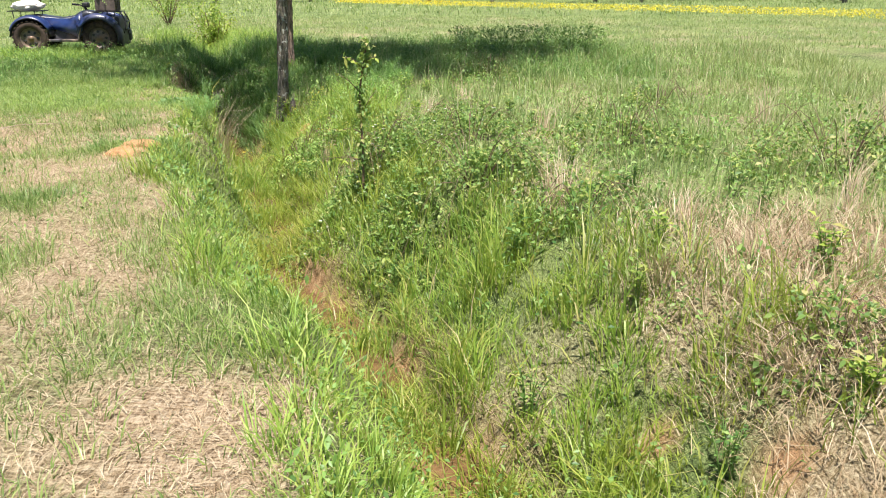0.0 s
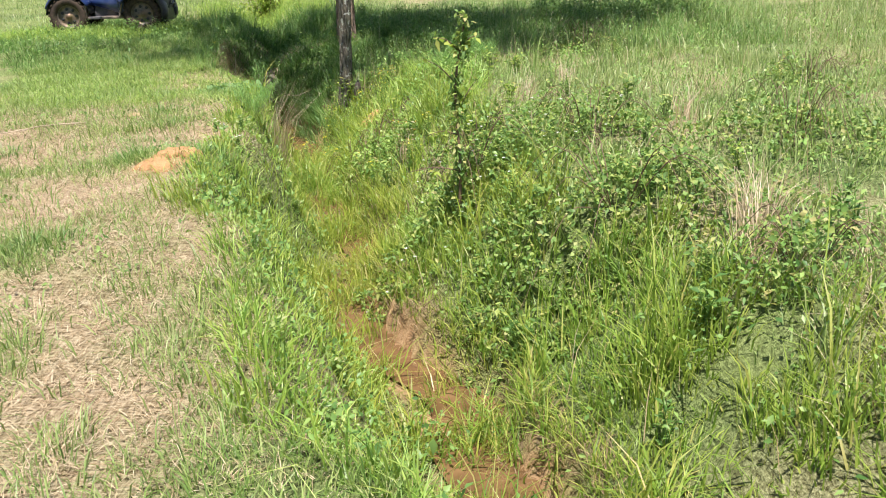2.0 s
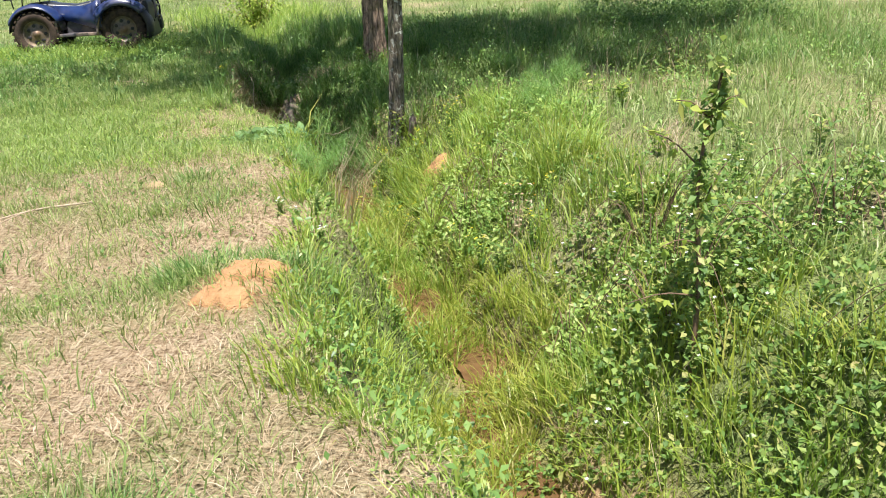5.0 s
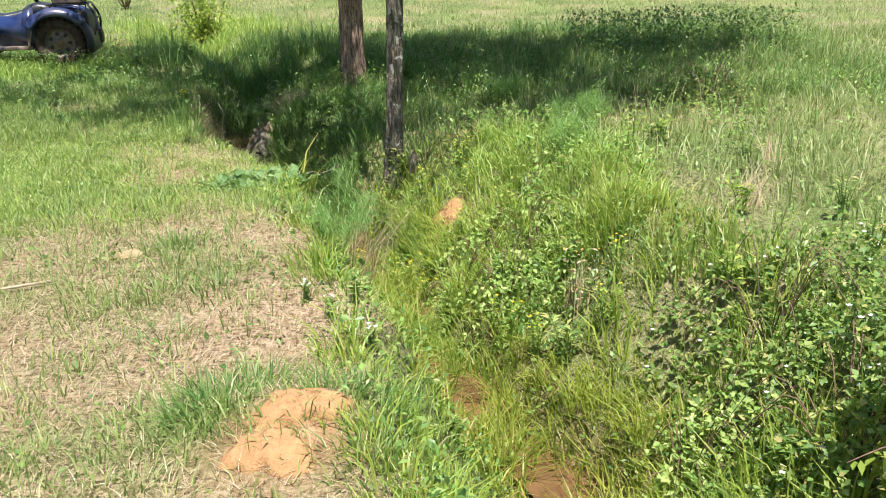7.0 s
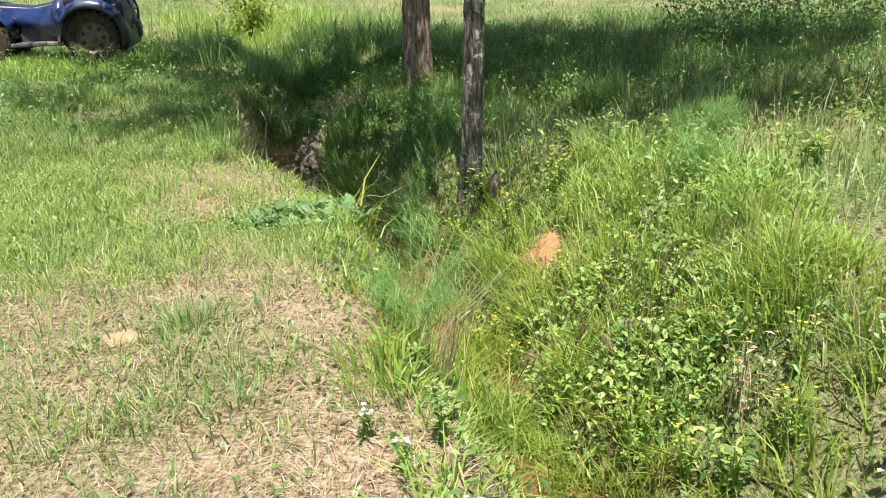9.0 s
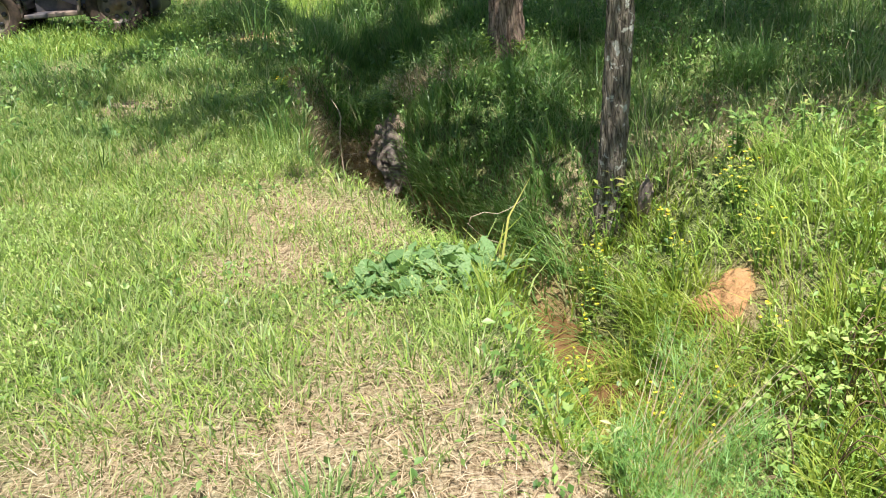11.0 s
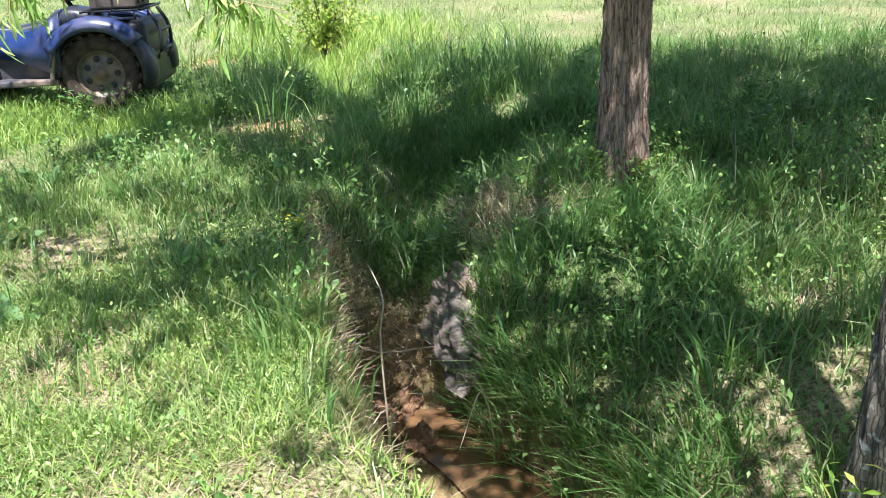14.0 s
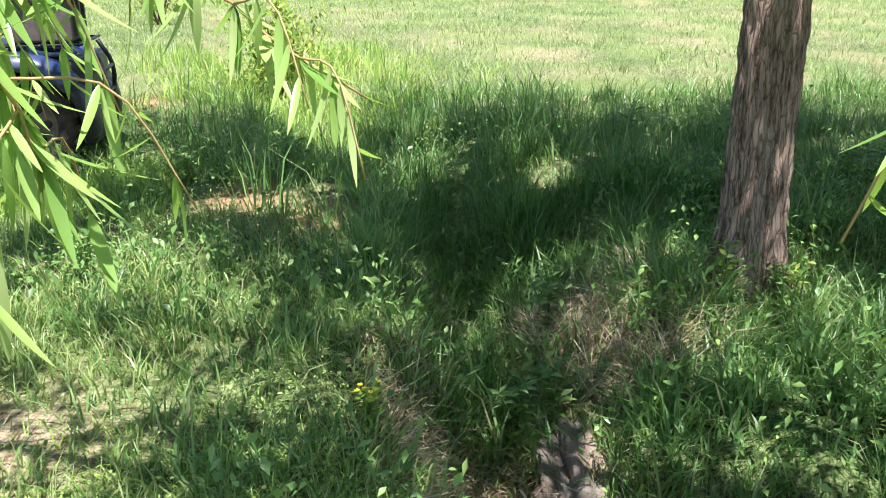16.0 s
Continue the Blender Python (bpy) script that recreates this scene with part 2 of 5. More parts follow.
def link_mesh(name, verts, faces_n, loops, material, smooth=False):
    """A mesh object from arrays: corners, how many corners each face has, and their numbers in turn."""
    me = bpy.data.meshes.new(name)
    me.vertices.add(len(verts))
    me.vertices.foreach_set("co", np.asarray(verts, np.float32).ravel())
    me.loops.add(len(loops))
    me.loops.foreach_set("vertex_index", np.asarray(loops, np.int32))
    me.polygons.add(len(faces_n))
    starts = np.concatenate([[0], np.cumsum(faces_n)[:-1]])
    me.polygons.foreach_set("loop_start", starts.astype(np.int32))
    me.polygons.foreach_set("loop_total", np.asarray(faces_n, np.int32))
    if smooth:
        me.polygons.foreach_set("use_smooth", np.ones(len(faces_n), bool))
    me.materials.append(material)
    me.update(calc_edges=True)
    return new(name, me)


def grid_mesh(name, X, Y, Z, material, smooth=True):
    n, k = X.shape
    verts = np.stack([X, Y, Z], -1).reshape(-1, 3)
    i = np.arange(n * k).reshape(n, k)
    q = np.stack([i[:-1, :-1], i[:-1, 1:], i[1:, 1:], i[1:, :-1]], -1).reshape(-1, 4)
    return link_mesh(name, verts, np.full(len(q), 4), q.ravel(), material, smooth)


def spread(lo, hi, step, far_lo, far_hi, grow=1.16):
    mid = list(np.arange(lo, hi + 1e-6, step))
    s, v = step, hi
    while v < far_hi:
        s *= grow
        v += s
        mid.append(v)
    s, v = step, lo
    while v > far_lo:
        s *= grow
        v -= s
        mid.insert(0, v)
    return np.array(mid)


def ground_material():
    m = mat("turf_and_clay", 0.95, 0, 0.15)
    at = m.node_tree.nodes.new("ShaderNodeAttribute")
    at.attribute_name = "soil"
    at2 = m.node_tree.nodes.new("ShaderNodeAttribute")
    at2.attribute_name = "thatch"
    mid, big = noise_tex(m, 9, 5), noise_tex(m, 0.5, 4)
    g1, g2 = noise_tex(m, 70, 5, 0.7, (1, 0.25, 1)), noise_tex(m, 70, 5, 0.7, (0.3, 1, 1))
    fine = m.node_tree.nodes.new("ShaderNodeMath")
    fine.operation = "MULTIPLY_ADD"
    half = m.node_tree.nodes.new("ShaderNodeMath")
    half.operation = "MULTIPLY"
    half.inputs[1].default_value = 0.5
    link(m, g2.outputs[0], half.inputs[0])
    fine.inputs[1].default_value = 0.5
    link(m, g1.outputs[0], fine.inputs[0])
    link(m, half.outputs[0], fine.inputs[2])
    turf = ramp(m, fine.outputs[0], [(0.40, (0.018, 0.024, 0.009)), (0.50, (0.10, 0.15, 0.045)), (0.58, (0.26, 0.32, 0.12))]).outputs[0]
    turf = mix(m, ramp(m, big.outputs[0], [(0.4, (0, 0, 0)), (0.65, (1, 1, 1))]).outputs[0], turf, mix(m, 0.5, turf, (0.30, 0.34, 0.12)))
    straw = ramp(m, fine.outputs[0], [(0.40, (0.13, 0.085, 0.045)), (0.49, (0.36, 0.27, 0.165)), (0.58, (0.58, 0.47, 0.32))]).outputs[0]
    clay = ramp(m, mid.outputs[0], [(0.3, (0.25, 0.14, 0.065)), (0.5, (0.42, 0.255, 0.13)), (0.72, (0.55, 0.38, 0.21))]).outputs[0]
    col = mix(m, at2.outputs["Fac"], turf, straw)
    col = mix(m, at.outputs["Fac"], col, clay)
    link(m, col, m.node_tree.nodes["Principled BSDF"].inputs["Base Color"])
    bump(m, fine.outputs[0], 1.0, 0.04)
    return m


GROUND = ground_material()
gx, gy = spread(-8, 4, .075, -1500, 1500), spread(-1.5, 20, .085, -600, 2500)
GX, GYY = np.meshgrid(gx, gy)
ground = tagged(grid_mesh("ground", GX, GYY, land(GX, GYY), GROUND), "uneven turf with red clay showing in a ditch", "ground", kind="structure")
fx, fy = GX.ravel(), GYY.ravel()
uu = across(fx, fy)
soil = np.clip(1.5 * spots(fx, fy, BARE) + 0.2 * ((np.abs(uu) < 0.2) & (fy < 15)), 0, 1)
soil = np.clip(soil * np.where((fy > 12.6) & (fy < 14.8), 0.5, 1) + 0.15 * ((uu < 0.35) & (uu > -0.95) & (fy > 12.6) & (fy < 14.7)), 0, 1)
thatch = np.where(uu < -0.95, dryness(fx, fy), np.clip(0.12 + 0.4 * wave(fx, fy, 1.9, 4) + parched(fx, fy), 0, 0.85)) * (fy < 40)
for key, v in (("soil", soil), ("thatch", thatch)):
    ground.data.attributes.new(key, "FLOAT", "POINT").data.foreach_set("value", v.astype(np.float32))


# muddy water along the bottom of the ditch
def water_material():
    m = mat("muddy_water", 0.06, 0, 0.5)
    n, w = noise_tex(m, 5, 4), noise_tex(m, 22, 2)
    col = ramp(m, n.outputs[0], [(0.3, (0.085, 0.046, 0.02)), (0.7, (0.20, 0.115, 0.055))]).outputs[0]
    link(m, col, m.node_tree.nodes["Principled BSDF"].inputs["Base Color"])
    bump(m, w.outputs[0], 0.15, 0.004)
    return m


wy = np.arange(3.0, 14.3, 0.08)
wc = np.interp(wy, CY, CX) + 0.07 * np.sin(2.3 * wy) + 0.05 * np.sin(5.1 * wy + 1)
wz = np.array([land(c, v) for c, v in zip(wc, wy)])
wz = np.convolve(np.pad(wz, 8, mode="edge"), np.ones(17) / 17, "valid") + 0.035
off = np.linspace(-0.24, 0.26, 9)
tagged(grid_mesh("water", wc[:, None] + off[None, :], np.repeat(wy[:, None], 9, 1), np.repeat(wz[:, None], 9, 1), water_material()),
       "shallow rusty brown water in the ditch", "water", kind="structure")


# ---- grasses ----
rng = np.random.default_rng(7)


def clump(x, y, low=0.3):
    """Height of the grass against its mean: tussocks and gaps between them."""
    return np.clip(0.86 + 0.55 * wave(x, y, 5.2, 13) + 0.42 * wave(x, y, 12.5, 8), low, 1.75)


def blades(name, x, y, height, width, lean, way, material, label, lift=0.0, parent=None, category="grass", kind="stuff", z=None):
    """One bent, tapered blade at each place, leaning its own way."""
    n = len(x)
    z = (land(x, y) if z is None else z) - 0.012 + lift
    face = way + rng.normal(0, 0.9, n) + np.pi / 2
    dx, dy, px, py = np.cos(way), np.sin(way), np.cos(face) * width / 2, np.sin(face) * width / 2
    out = lean * height
    up = height * np.sqrt(np.clip(1 - 0.75 * lean ** 2, 0.06, 1))
    v = np.empty((n, 5, 3), np.float32)
    v[:, 0] = np.stack([x - px, y - py, z], -1)
    v[:, 1] = np.stack([x + px, y + py, z], -1)
    mx, my, mz = x + dx * out * 0.32, y + dy * out * 0.32, z + up * 0.6
    v[:, 2] = np.stack([mx + px * 0.8, my + py * 0.8, mz], -1)
    v[:, 3] = np.stack([mx - px * 0.8, my - py * 0.8, mz], -1)
    v[:, 4] = np.stack([x + dx * out, y + dy * out, z + up * (1 - 0.12 * lean)], -1)
    base = (np.arange(n) * 5)[:, None]
    loops = (base + np.array([0, 1, 2, 3, 3, 2, 4])).ravel()
    ob = link_mesh(name, v.reshape(-1, 3), np.tile([4, 3], n), loops, material)
    if parent:
        ob.parent = parent
        return tagged(ob, kind="stuff")
    return tagged(ob, label, category, kind=kind)


def tufts(count, per, x0, x1, y0, y1, keep, radius):
    """Places of blades in tufts, kept where keep(x, y) says (0 to 1), with the way out from each tuft's middle and a number of the tuft's own."""
    tx, ty = rng.uniform(x0, x1, count), rng.uniform(y0, y1, count)
    ok = rng.random(count) < keep(tx, ty)
    tx, ty = tx[ok], ty[ok]
    own = rng.random(len(tx))
    r = radius * (0.4 + own)
    ax, ay = rng.normal(0, 1, (len(tx), per)) * r[:, None], rng.normal(0, 1, (len(tx), per)) * r[:, None]
    bias = rng.uniform(0, 2 * np.pi, len(tx))[:, None]
    way = np.arctan2(ay + 0.6 * r[:, None] * np.sin(bias), ax + 0.6 * r[:, None] * np.cos(bias)) + rng.normal(0, 0.4, ax.shape)
    return (tx[:, None] + ax).ravel(), (ty[:, None] + ay).ravel(), way.ravel(), np.repeat(own, per)


def u01(n, a, b):
    return rng.uniform(a, b, n)


def cover(x, y):
    """Less grass where clay lies bare."""
    return np.clip(1 - 1.5 * spots(x, y, BARE), 0, 1)


def keep_mown(x, y):
    u = across(x, y)
    return np.where(u < -0.95, np.clip(1.0 - 1.0 * dryness(x, y) + .25 * np.clip(wave(x, y, 9, 17) - .3, 0, 1), 0.12, 1) * cover(x, y), 0)


def keep_thatch(x, y):
    u = across(x, y)
    return np.where(u < -0.9, np.clip(0.12 + 1.1 * dryness(x, y), 0, 1) * cover(x, y), 0)


def keep_ditch(x, y):
    u = across(x, y)
    wet = np.where(np.abs(u) < 0.1, 0.85, 1.0)
    seam = np.where((np.abs(u - 0.02) < 0.11) & (y > 11.6), 0.4, 1.0)
    gaps = np.clip(0.78 + 0.65 * wave(x, y, 4.3, 11), 0.35, 1)
    cut = np.where((y > 11.7) & (u < np.interp(y, [11.7, 12.2], [.0, .17])), 0.0, np.where((y > 11.2) & (u < 0.0), 0.6, 1.0))
    return np.where((u > -1.03) & (u < 0.95) & (y < 12.8), 1, 0) * wet * seam * gaps * cut * np.where((y > 11.3) & (u > .16), .6, 1) * cover(x, y) * (1 - .85 * parched(x, y))


def keep_meadow(x, y):
    u = across(x, y)
    return np.where(u > 0.7, 1, 0) * np.clip(0.76 + 0.65 * wave(x, y, 2.4, 9), 0.28, 1) * cover(x, y) * (1 - .85 * parched(x, y))


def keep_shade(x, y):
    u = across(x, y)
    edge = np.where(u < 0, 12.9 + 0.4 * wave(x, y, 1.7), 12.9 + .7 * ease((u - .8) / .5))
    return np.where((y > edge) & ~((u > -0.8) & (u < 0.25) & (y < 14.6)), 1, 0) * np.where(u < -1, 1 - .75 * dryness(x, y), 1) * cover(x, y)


x, y, w, o = tufts(28000, 12, -6.2, 0.8, 1.8, 14.2, keep_mown, 0.05)
blades("mown_grass", x, y, u01(len(x), .04, .115) * (0.6 + 0.9 * o), u01(len(x), .0035, .0075), u01(len(x), .3, 1.02), w, GREEN, "short patchy mown green grass on the ditch bank")
x, y, w, o = tufts(4600, 11, -5.9, -2.9, 10.2, 14.3, keep_mown, 0.05)
blades("thick_mown_grass", x, y, u01(len(x), .03, .085) * (0.6 + 0.9 * o), u01(len(x), .004, .008), u01(len(x), .5, 1.05), w, SUNNY, "thick short green grass near the ditch head")
x, y, w, o = tufts(30000, 9, -5.9, 0.8, 1.8, 13.5, keep_thatch, 0.07)
blades("dead_grass_thatch", x, y, u01(len(x), .03, .10), u01(len(x), .002, .0042), u01(len(x), 1.05, 1.16), w, STRAW, "flattened bleached dead grass clippings on the bank", lift=u01(len(x), 0.006, .022))
x, y, w, o = tufts(14500, 11, -4.0, 3.2, 1.8, 13.0, keep_ditch, 0.055)
blades("ditch_grass", x, y, u01(len(x), .10, .30) * (0.6 + 0.8 * o) * clump(x, y) * np.where(across(x, y) < -.35, .62, 1), u01(len(x), .005, .012), u01(len(x), .15, .95), w, LUSH, "bright yellow-green tall grass in the ditch")
x, y, w, o = tufts(17500, 8, -2.6, 7.2, 2.4, 19, keep_meadow, 0.07)
blades("meadow_grass", x, y, u01(len(x), .07, .26) * (0.6 + 0.7 * o) * clump(x, y, .5), u01(len(x), .005, .011), u01(len(x), .15, .95), w, PALE, "rough unmown meadow grass, green with dry stems")
# from the shade's edge on, the grass itself is coloured darker
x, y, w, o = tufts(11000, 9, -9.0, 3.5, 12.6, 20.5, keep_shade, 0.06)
blades("tree_shade_grass", x, y, u01(len(x), .08, .26) * (0.6 + 0.7 * o) * clump(x, y) * np.where(across(x, y) < -1.2, .6, 1), u01(len(x), .005, .012), u01(len(x), .2, 1.0), w, DEEP, "grass under trees, their shade put into its deep green colour")
YELLOWED = leafy("yellowed_grass", [(0, (0.22, 0.26, 0.04)), (0.5, (0.42, 0.46, 0.07)), (0.85, (0.56, 0.54, 0.14)), (1, (0.58, 0.48, 0.24))], 0.4)
POOLS = [(.05, 3.98, .32), (-.46, 5.3, .34), (-.74, 6.0, .26), (-.98, 6.5, .28), (-1.2, 6.9, .36), (-1.4, 7.3, .36), (-1.66, 8.9, .26), (-2.03, 9.8, .3)]
n = 1900
ty = rng.uniform(2.2, 12.1, n)
tx = np.interp(ty, CY, CX) + 0.07 * np.sin(2.3 * ty) + rng.normal(0, .22, n)
ok = rng.random(n) > 1.4 * spots(tx, ty, POOLS)
tx, ty = np.repeat(tx[ok], 11), np.repeat(ty[ok], 11)
n = len(tx)
tx, ty = tx + rng.normal(0, .05, n), ty + rng.normal(0, .05, n)
yel = rng.random(n) < 0.25 + 0.6 * spots(tx, ty, [(-1.75, 8.2, 1.0), (-.9, 6.4, .5)])
hh, ww, ll, wy_ = u01(n, .10, .32) * clump(tx, ty), u01(n, .005, .012), u01(n, .4, 1.03), rng.uniform(0, 6.28, n)
blades("wet_grass", tx[~yel], ty[~yel], hh[~yel], ww[~yel], ll[~yel], wy_[~yel], LUSH, "bright green wet grass along the ditch bottom")
blades("yellowed_grass", tx[yel], ty[yel], hh[yel], ww[yel], ll[yel], wy_[yel], YELLOWED, "yellowed drooping grass over the ditch water")
y = rng.uniform(3.0, 14.4, 7800)
e = rng.uniform(.15, .42, len(y))
x = np.interp(y, CY, CX) + 0.07 * np.sin(2.3 * y) + np.interp(y, CY, WR) * e
ok = rng.random(len(y)) < np.clip(.65 + .8 * wave(x, y, 4.6, 21), .12, 1) * np.where(y > 11.2, 1.1, .28)
x, y = x[ok], y[ok]
w = rng.normal(3.14, 1, len(x)) * np.where(y > 11.2, .7, 1.2) + np.where(y > 11.2, .94, -.6)
# past about y 12.3 the same grass takes a darker colour for shade
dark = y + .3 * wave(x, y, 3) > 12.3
for name, pick, stuff, text in (("overhanging_grass", ~dark, LUSH, "bright grass hanging over the cut ditch wall"), ("shaded_overhanging_grass", dark, DEEP, "long grass hanging over the ditch wall, coloured dark for tree shade")):
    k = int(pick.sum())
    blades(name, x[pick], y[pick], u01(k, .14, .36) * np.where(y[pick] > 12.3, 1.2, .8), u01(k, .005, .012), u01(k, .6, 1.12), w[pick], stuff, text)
x, y, w, o = tufts(5200, 10, -3.4, .6, 2.0, 11.8, lambda a, b: ((across(a, b) > -1.05) & (across(a, b) < -.4)) * cover(a, b), 0.05)
blades("slope_grass", x, y, u01(len(x), .06, .19) * (0.6 + 0.8 * o) * clump(x, y, .5), u01(len(x), .004, .009), u01(len(x), .5, 1.08), w, SUNNY, "bright drooping grass on the near slope of the ditch")
head_keep = lambda a, b: np.where((across(a, b) > np.where(b > 13.2, 0.22, 0.17)) | ((b > 14.6) & (across(a, b) > -0.9)), 1, 0) * (b > 12.5) * (a < np.interp(b, [12.4, 13.2, 14, 17], [-2.6, -2.5, -2.2, -1.4])) * 1.0
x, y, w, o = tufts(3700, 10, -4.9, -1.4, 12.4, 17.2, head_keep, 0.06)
blades("ditch_head_grass", x, y, u01(len(x), .08, .28) * (0.6 + 0.7 * o) * clump(x, y), u01(len(x), .005, .012), u01(len(x), .4, 1.0), w, DEEP, "long green grass round the ditch head, coloured dark for shade")
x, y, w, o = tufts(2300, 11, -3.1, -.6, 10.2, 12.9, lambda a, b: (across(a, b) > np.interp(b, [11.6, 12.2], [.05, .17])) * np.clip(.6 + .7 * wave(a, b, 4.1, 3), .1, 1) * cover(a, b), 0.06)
blades("bank_grass", x, y, u01(len(x), .09, .27) * (0.6 + 0.7 * o) * clump(x, y), u01(len(x), .005, .010), u01(len(x), .55, 1.02), w, SUNNY, "tall grass on the bank below the tree, coloured bright as if sunlit")
x, y, w, o = tufts(2600, 9, .6, 3.8, 2.2, 6.2, lambda a, b: parched(a, b) * cover(a, b), 0.10)
blades("tangled_dead_grass", x, y, u01(len(x), .08, .26), u01(len(x), .003, .006), u01(len(x), .6, 1.1), w, STRAW, "tangled dry dead grass on the rough bank", lift=u01(len(x), 0, .09))
x, y, w, o = tufts(3000, 11, -6.6, -4.1, 12.6, 16.6, lambda a, b: (across(a, b) < -1) * np.clip(.75 + .6 * wave(a, b, 2.4, 2), .2, 1) * (1 - .8 * dryness(a, b)) * cover(a, b), 0.06)
blades("bank_top_grass", x, y, u01(len(x), .05, .15) * (0.6 + 0.8 * o), u01(len(x), .004, .008), u01(len(x), .3, 1.0), w, GREEN, "sunlit green grass on the bank beside the ditch head")
tail = lambda a, b: np.exp(-((a - np.interp(b, CY, CX) - .2) / 1.2) ** 2) * np.clip(.6 + .7 * wave(a, b, 3.1, 6), .1, 1)
# upper ditch: dark copy up to y 20, bright copy beyond, as shade and sun fall
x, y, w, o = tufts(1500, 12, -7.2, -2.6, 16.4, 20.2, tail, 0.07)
blades("long_ditch_grass", x, y, u01(len(x), .15, .40) * (0.6 + 0.7 * o) * clump(x, y), u01(len(x), .006, .014), u01(len(x), .15, .8), w, DEEP, "long grass filling the shallow upper ditch, coloured dark for shade")
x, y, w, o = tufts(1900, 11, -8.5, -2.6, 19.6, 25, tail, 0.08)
blades("sunlit_ditch_grass", x, y, u01(len(x), .16, .42) * (0.6 + 0.7 * o), u01(len(x), .006, .013), u01(len(x), .2, .9), w, SUNNY, "tall yellow-green grass along the upper ditch, sunlight put into its colour")
x, y, w, o = tufts(2000, 10, -2.8, .6, 12.5, 15.0, lambda a, b: spots(a, b, [(-1.6, 12.95, .4), (-1.1, 13.2, .45), (-.3, 13.3, .5), (-2.05, 14.1, .3), (-1.55, 13.8, .3), (-2.5, 14.7, .16)]), 0.06)
blades("bleached_bank_grass", x, y, u01(len(x), .04, .13), u01(len(x), .003, .006), u01(len(x), .7, 1.12), w, STRAW, "bleached dry grass on the bank behind the grey tree", lift=u01(len(x), 0, .03))
# bright copy lightens the ground before the vehicle by colour
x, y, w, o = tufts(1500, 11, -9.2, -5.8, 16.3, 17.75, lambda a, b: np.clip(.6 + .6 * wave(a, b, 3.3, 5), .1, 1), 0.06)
blades("verge_grass", x, y, u01(len(x), .08, .24) * (0.6 + 0.7 * o), u01(len(x), .005, .010), u01(len(x), .3, 1.0), w, SUNNY, "uneven grass in front of the parked vehicle, coloured bright as if sunlit")
far_keep = lambda a, b: (np.abs(a + 2) < 8 + 0.5 * b) * cover(a, b)
x, y, w, o = tufts(15000, 6, -20, 20, 19, 42, far_keep, 0.13)
blades("field_grass", x, y, u01(len(x), .05, .18), u01(len(x), .007, .016), u01(len(x), .3, 1.05), w, PALE, "sunlit pale green grass of the open field")
x, y, w, o = tufts(6000, 4, -50, 60, 42, 110, far_keep, 0.3)
blades("distant_grass", x, y, u01(len(x), .15, .35), u01(len(x), .03, .06), u01(len(x), .2, .9), w, PALE, "distant pale green field grass")


# ---- shapes ----
def part(name, verts, faces, material, parent, label="", smooth=True):
    me = bpy.data.meshes.new(name)
    me.from_pydata([tuple(v) for v in verts], [], [tuple(f) for f in faces])
    me.materials.append(material)
    if smooth:
        me.polygons.foreach_set("use_smooth", np.ones(len(me.polygons), bool))
    me.update()
    ob = new(name, me)
    if parent:
        ob.parent = parent
    if label:
        tagged(ob, label)
    return ob


def thing(name, at, label, category, group="", turn=0.0):
    e = new(name)
    e.matrix_world = pose(*at, 0, 0, turn)
    return tagged(e, label, category, group)


def tube(points, radii, sides=8, close=True):
    """A round bar along the points."""
    p = np.asarray(points, float)
    r = np.broadcast_to(np.asarray(radii, float), (len(p),))
    t = np.gradient(p, axis=0)
    t /= np.linalg.norm(t, axis=1)[:, None] + 1e-9
    a = np.cross(t, [0.31, 0.17, 0.93])
    bad = np.linalg.norm(a, axis=1) < 0.15
    a[bad] = np.cross(t[bad], [1, 0, 0])
    a /= np.linalg.norm(a, axis=1)[:, None]
    b = np.cross(t, a)
    th = np.linspace(0, 2 * np.pi, sides, endpoint=False)
    v = p[:, None] + r[:, None, None] * (a[:, None] * np.cos(th)[None, :, None] + b[:, None] * np.sin(th)[None, :, None])
    f = []
    for i in range(len(p) - 1):
        for j in range(sides):
            k = (j + 1) % sides
            f.append((i * sides + j, i * sides + k, (i + 1) * sides + k, (i + 1) * sides + j))
    if close:
        f.append(tuple(range(sides))[::-1])
        f.append(tuple(range((len(p) - 1) * sides, len(p) * sides)))
    return v.reshape(-1, 3), f


def join(*shapes):
    vs, fs, n = [], [], 0
    for v, f in shapes:
        vs.append(np.asarray(v, float))
        fs += [tuple(i + n for i in q) for q in f]
        n += len(v)
    return np.concatenate(vs), fs


def curve(*pts, n=10):
    """A smooth line through the points."""
    p = np.asarray(pts, float)
    t = np.linspace(0, len(p) - 1, n)
    out = []
    q = np.vstack([2 * p[0] - p[1], p, 2 * p[-1] - p[-2]])
    for u in t:
        i = min(int(u), len(p) - 2)
        f = u - i
        a, b, c, d = q[i:i + 4]
        out.append(0.5 * (2 * b + (c - a) * f + (2 * a - 5 * b + 4 * c - d) * f * f + (3 * b - a - 3 * c + d) * f ** 3))
    return np.array(out)


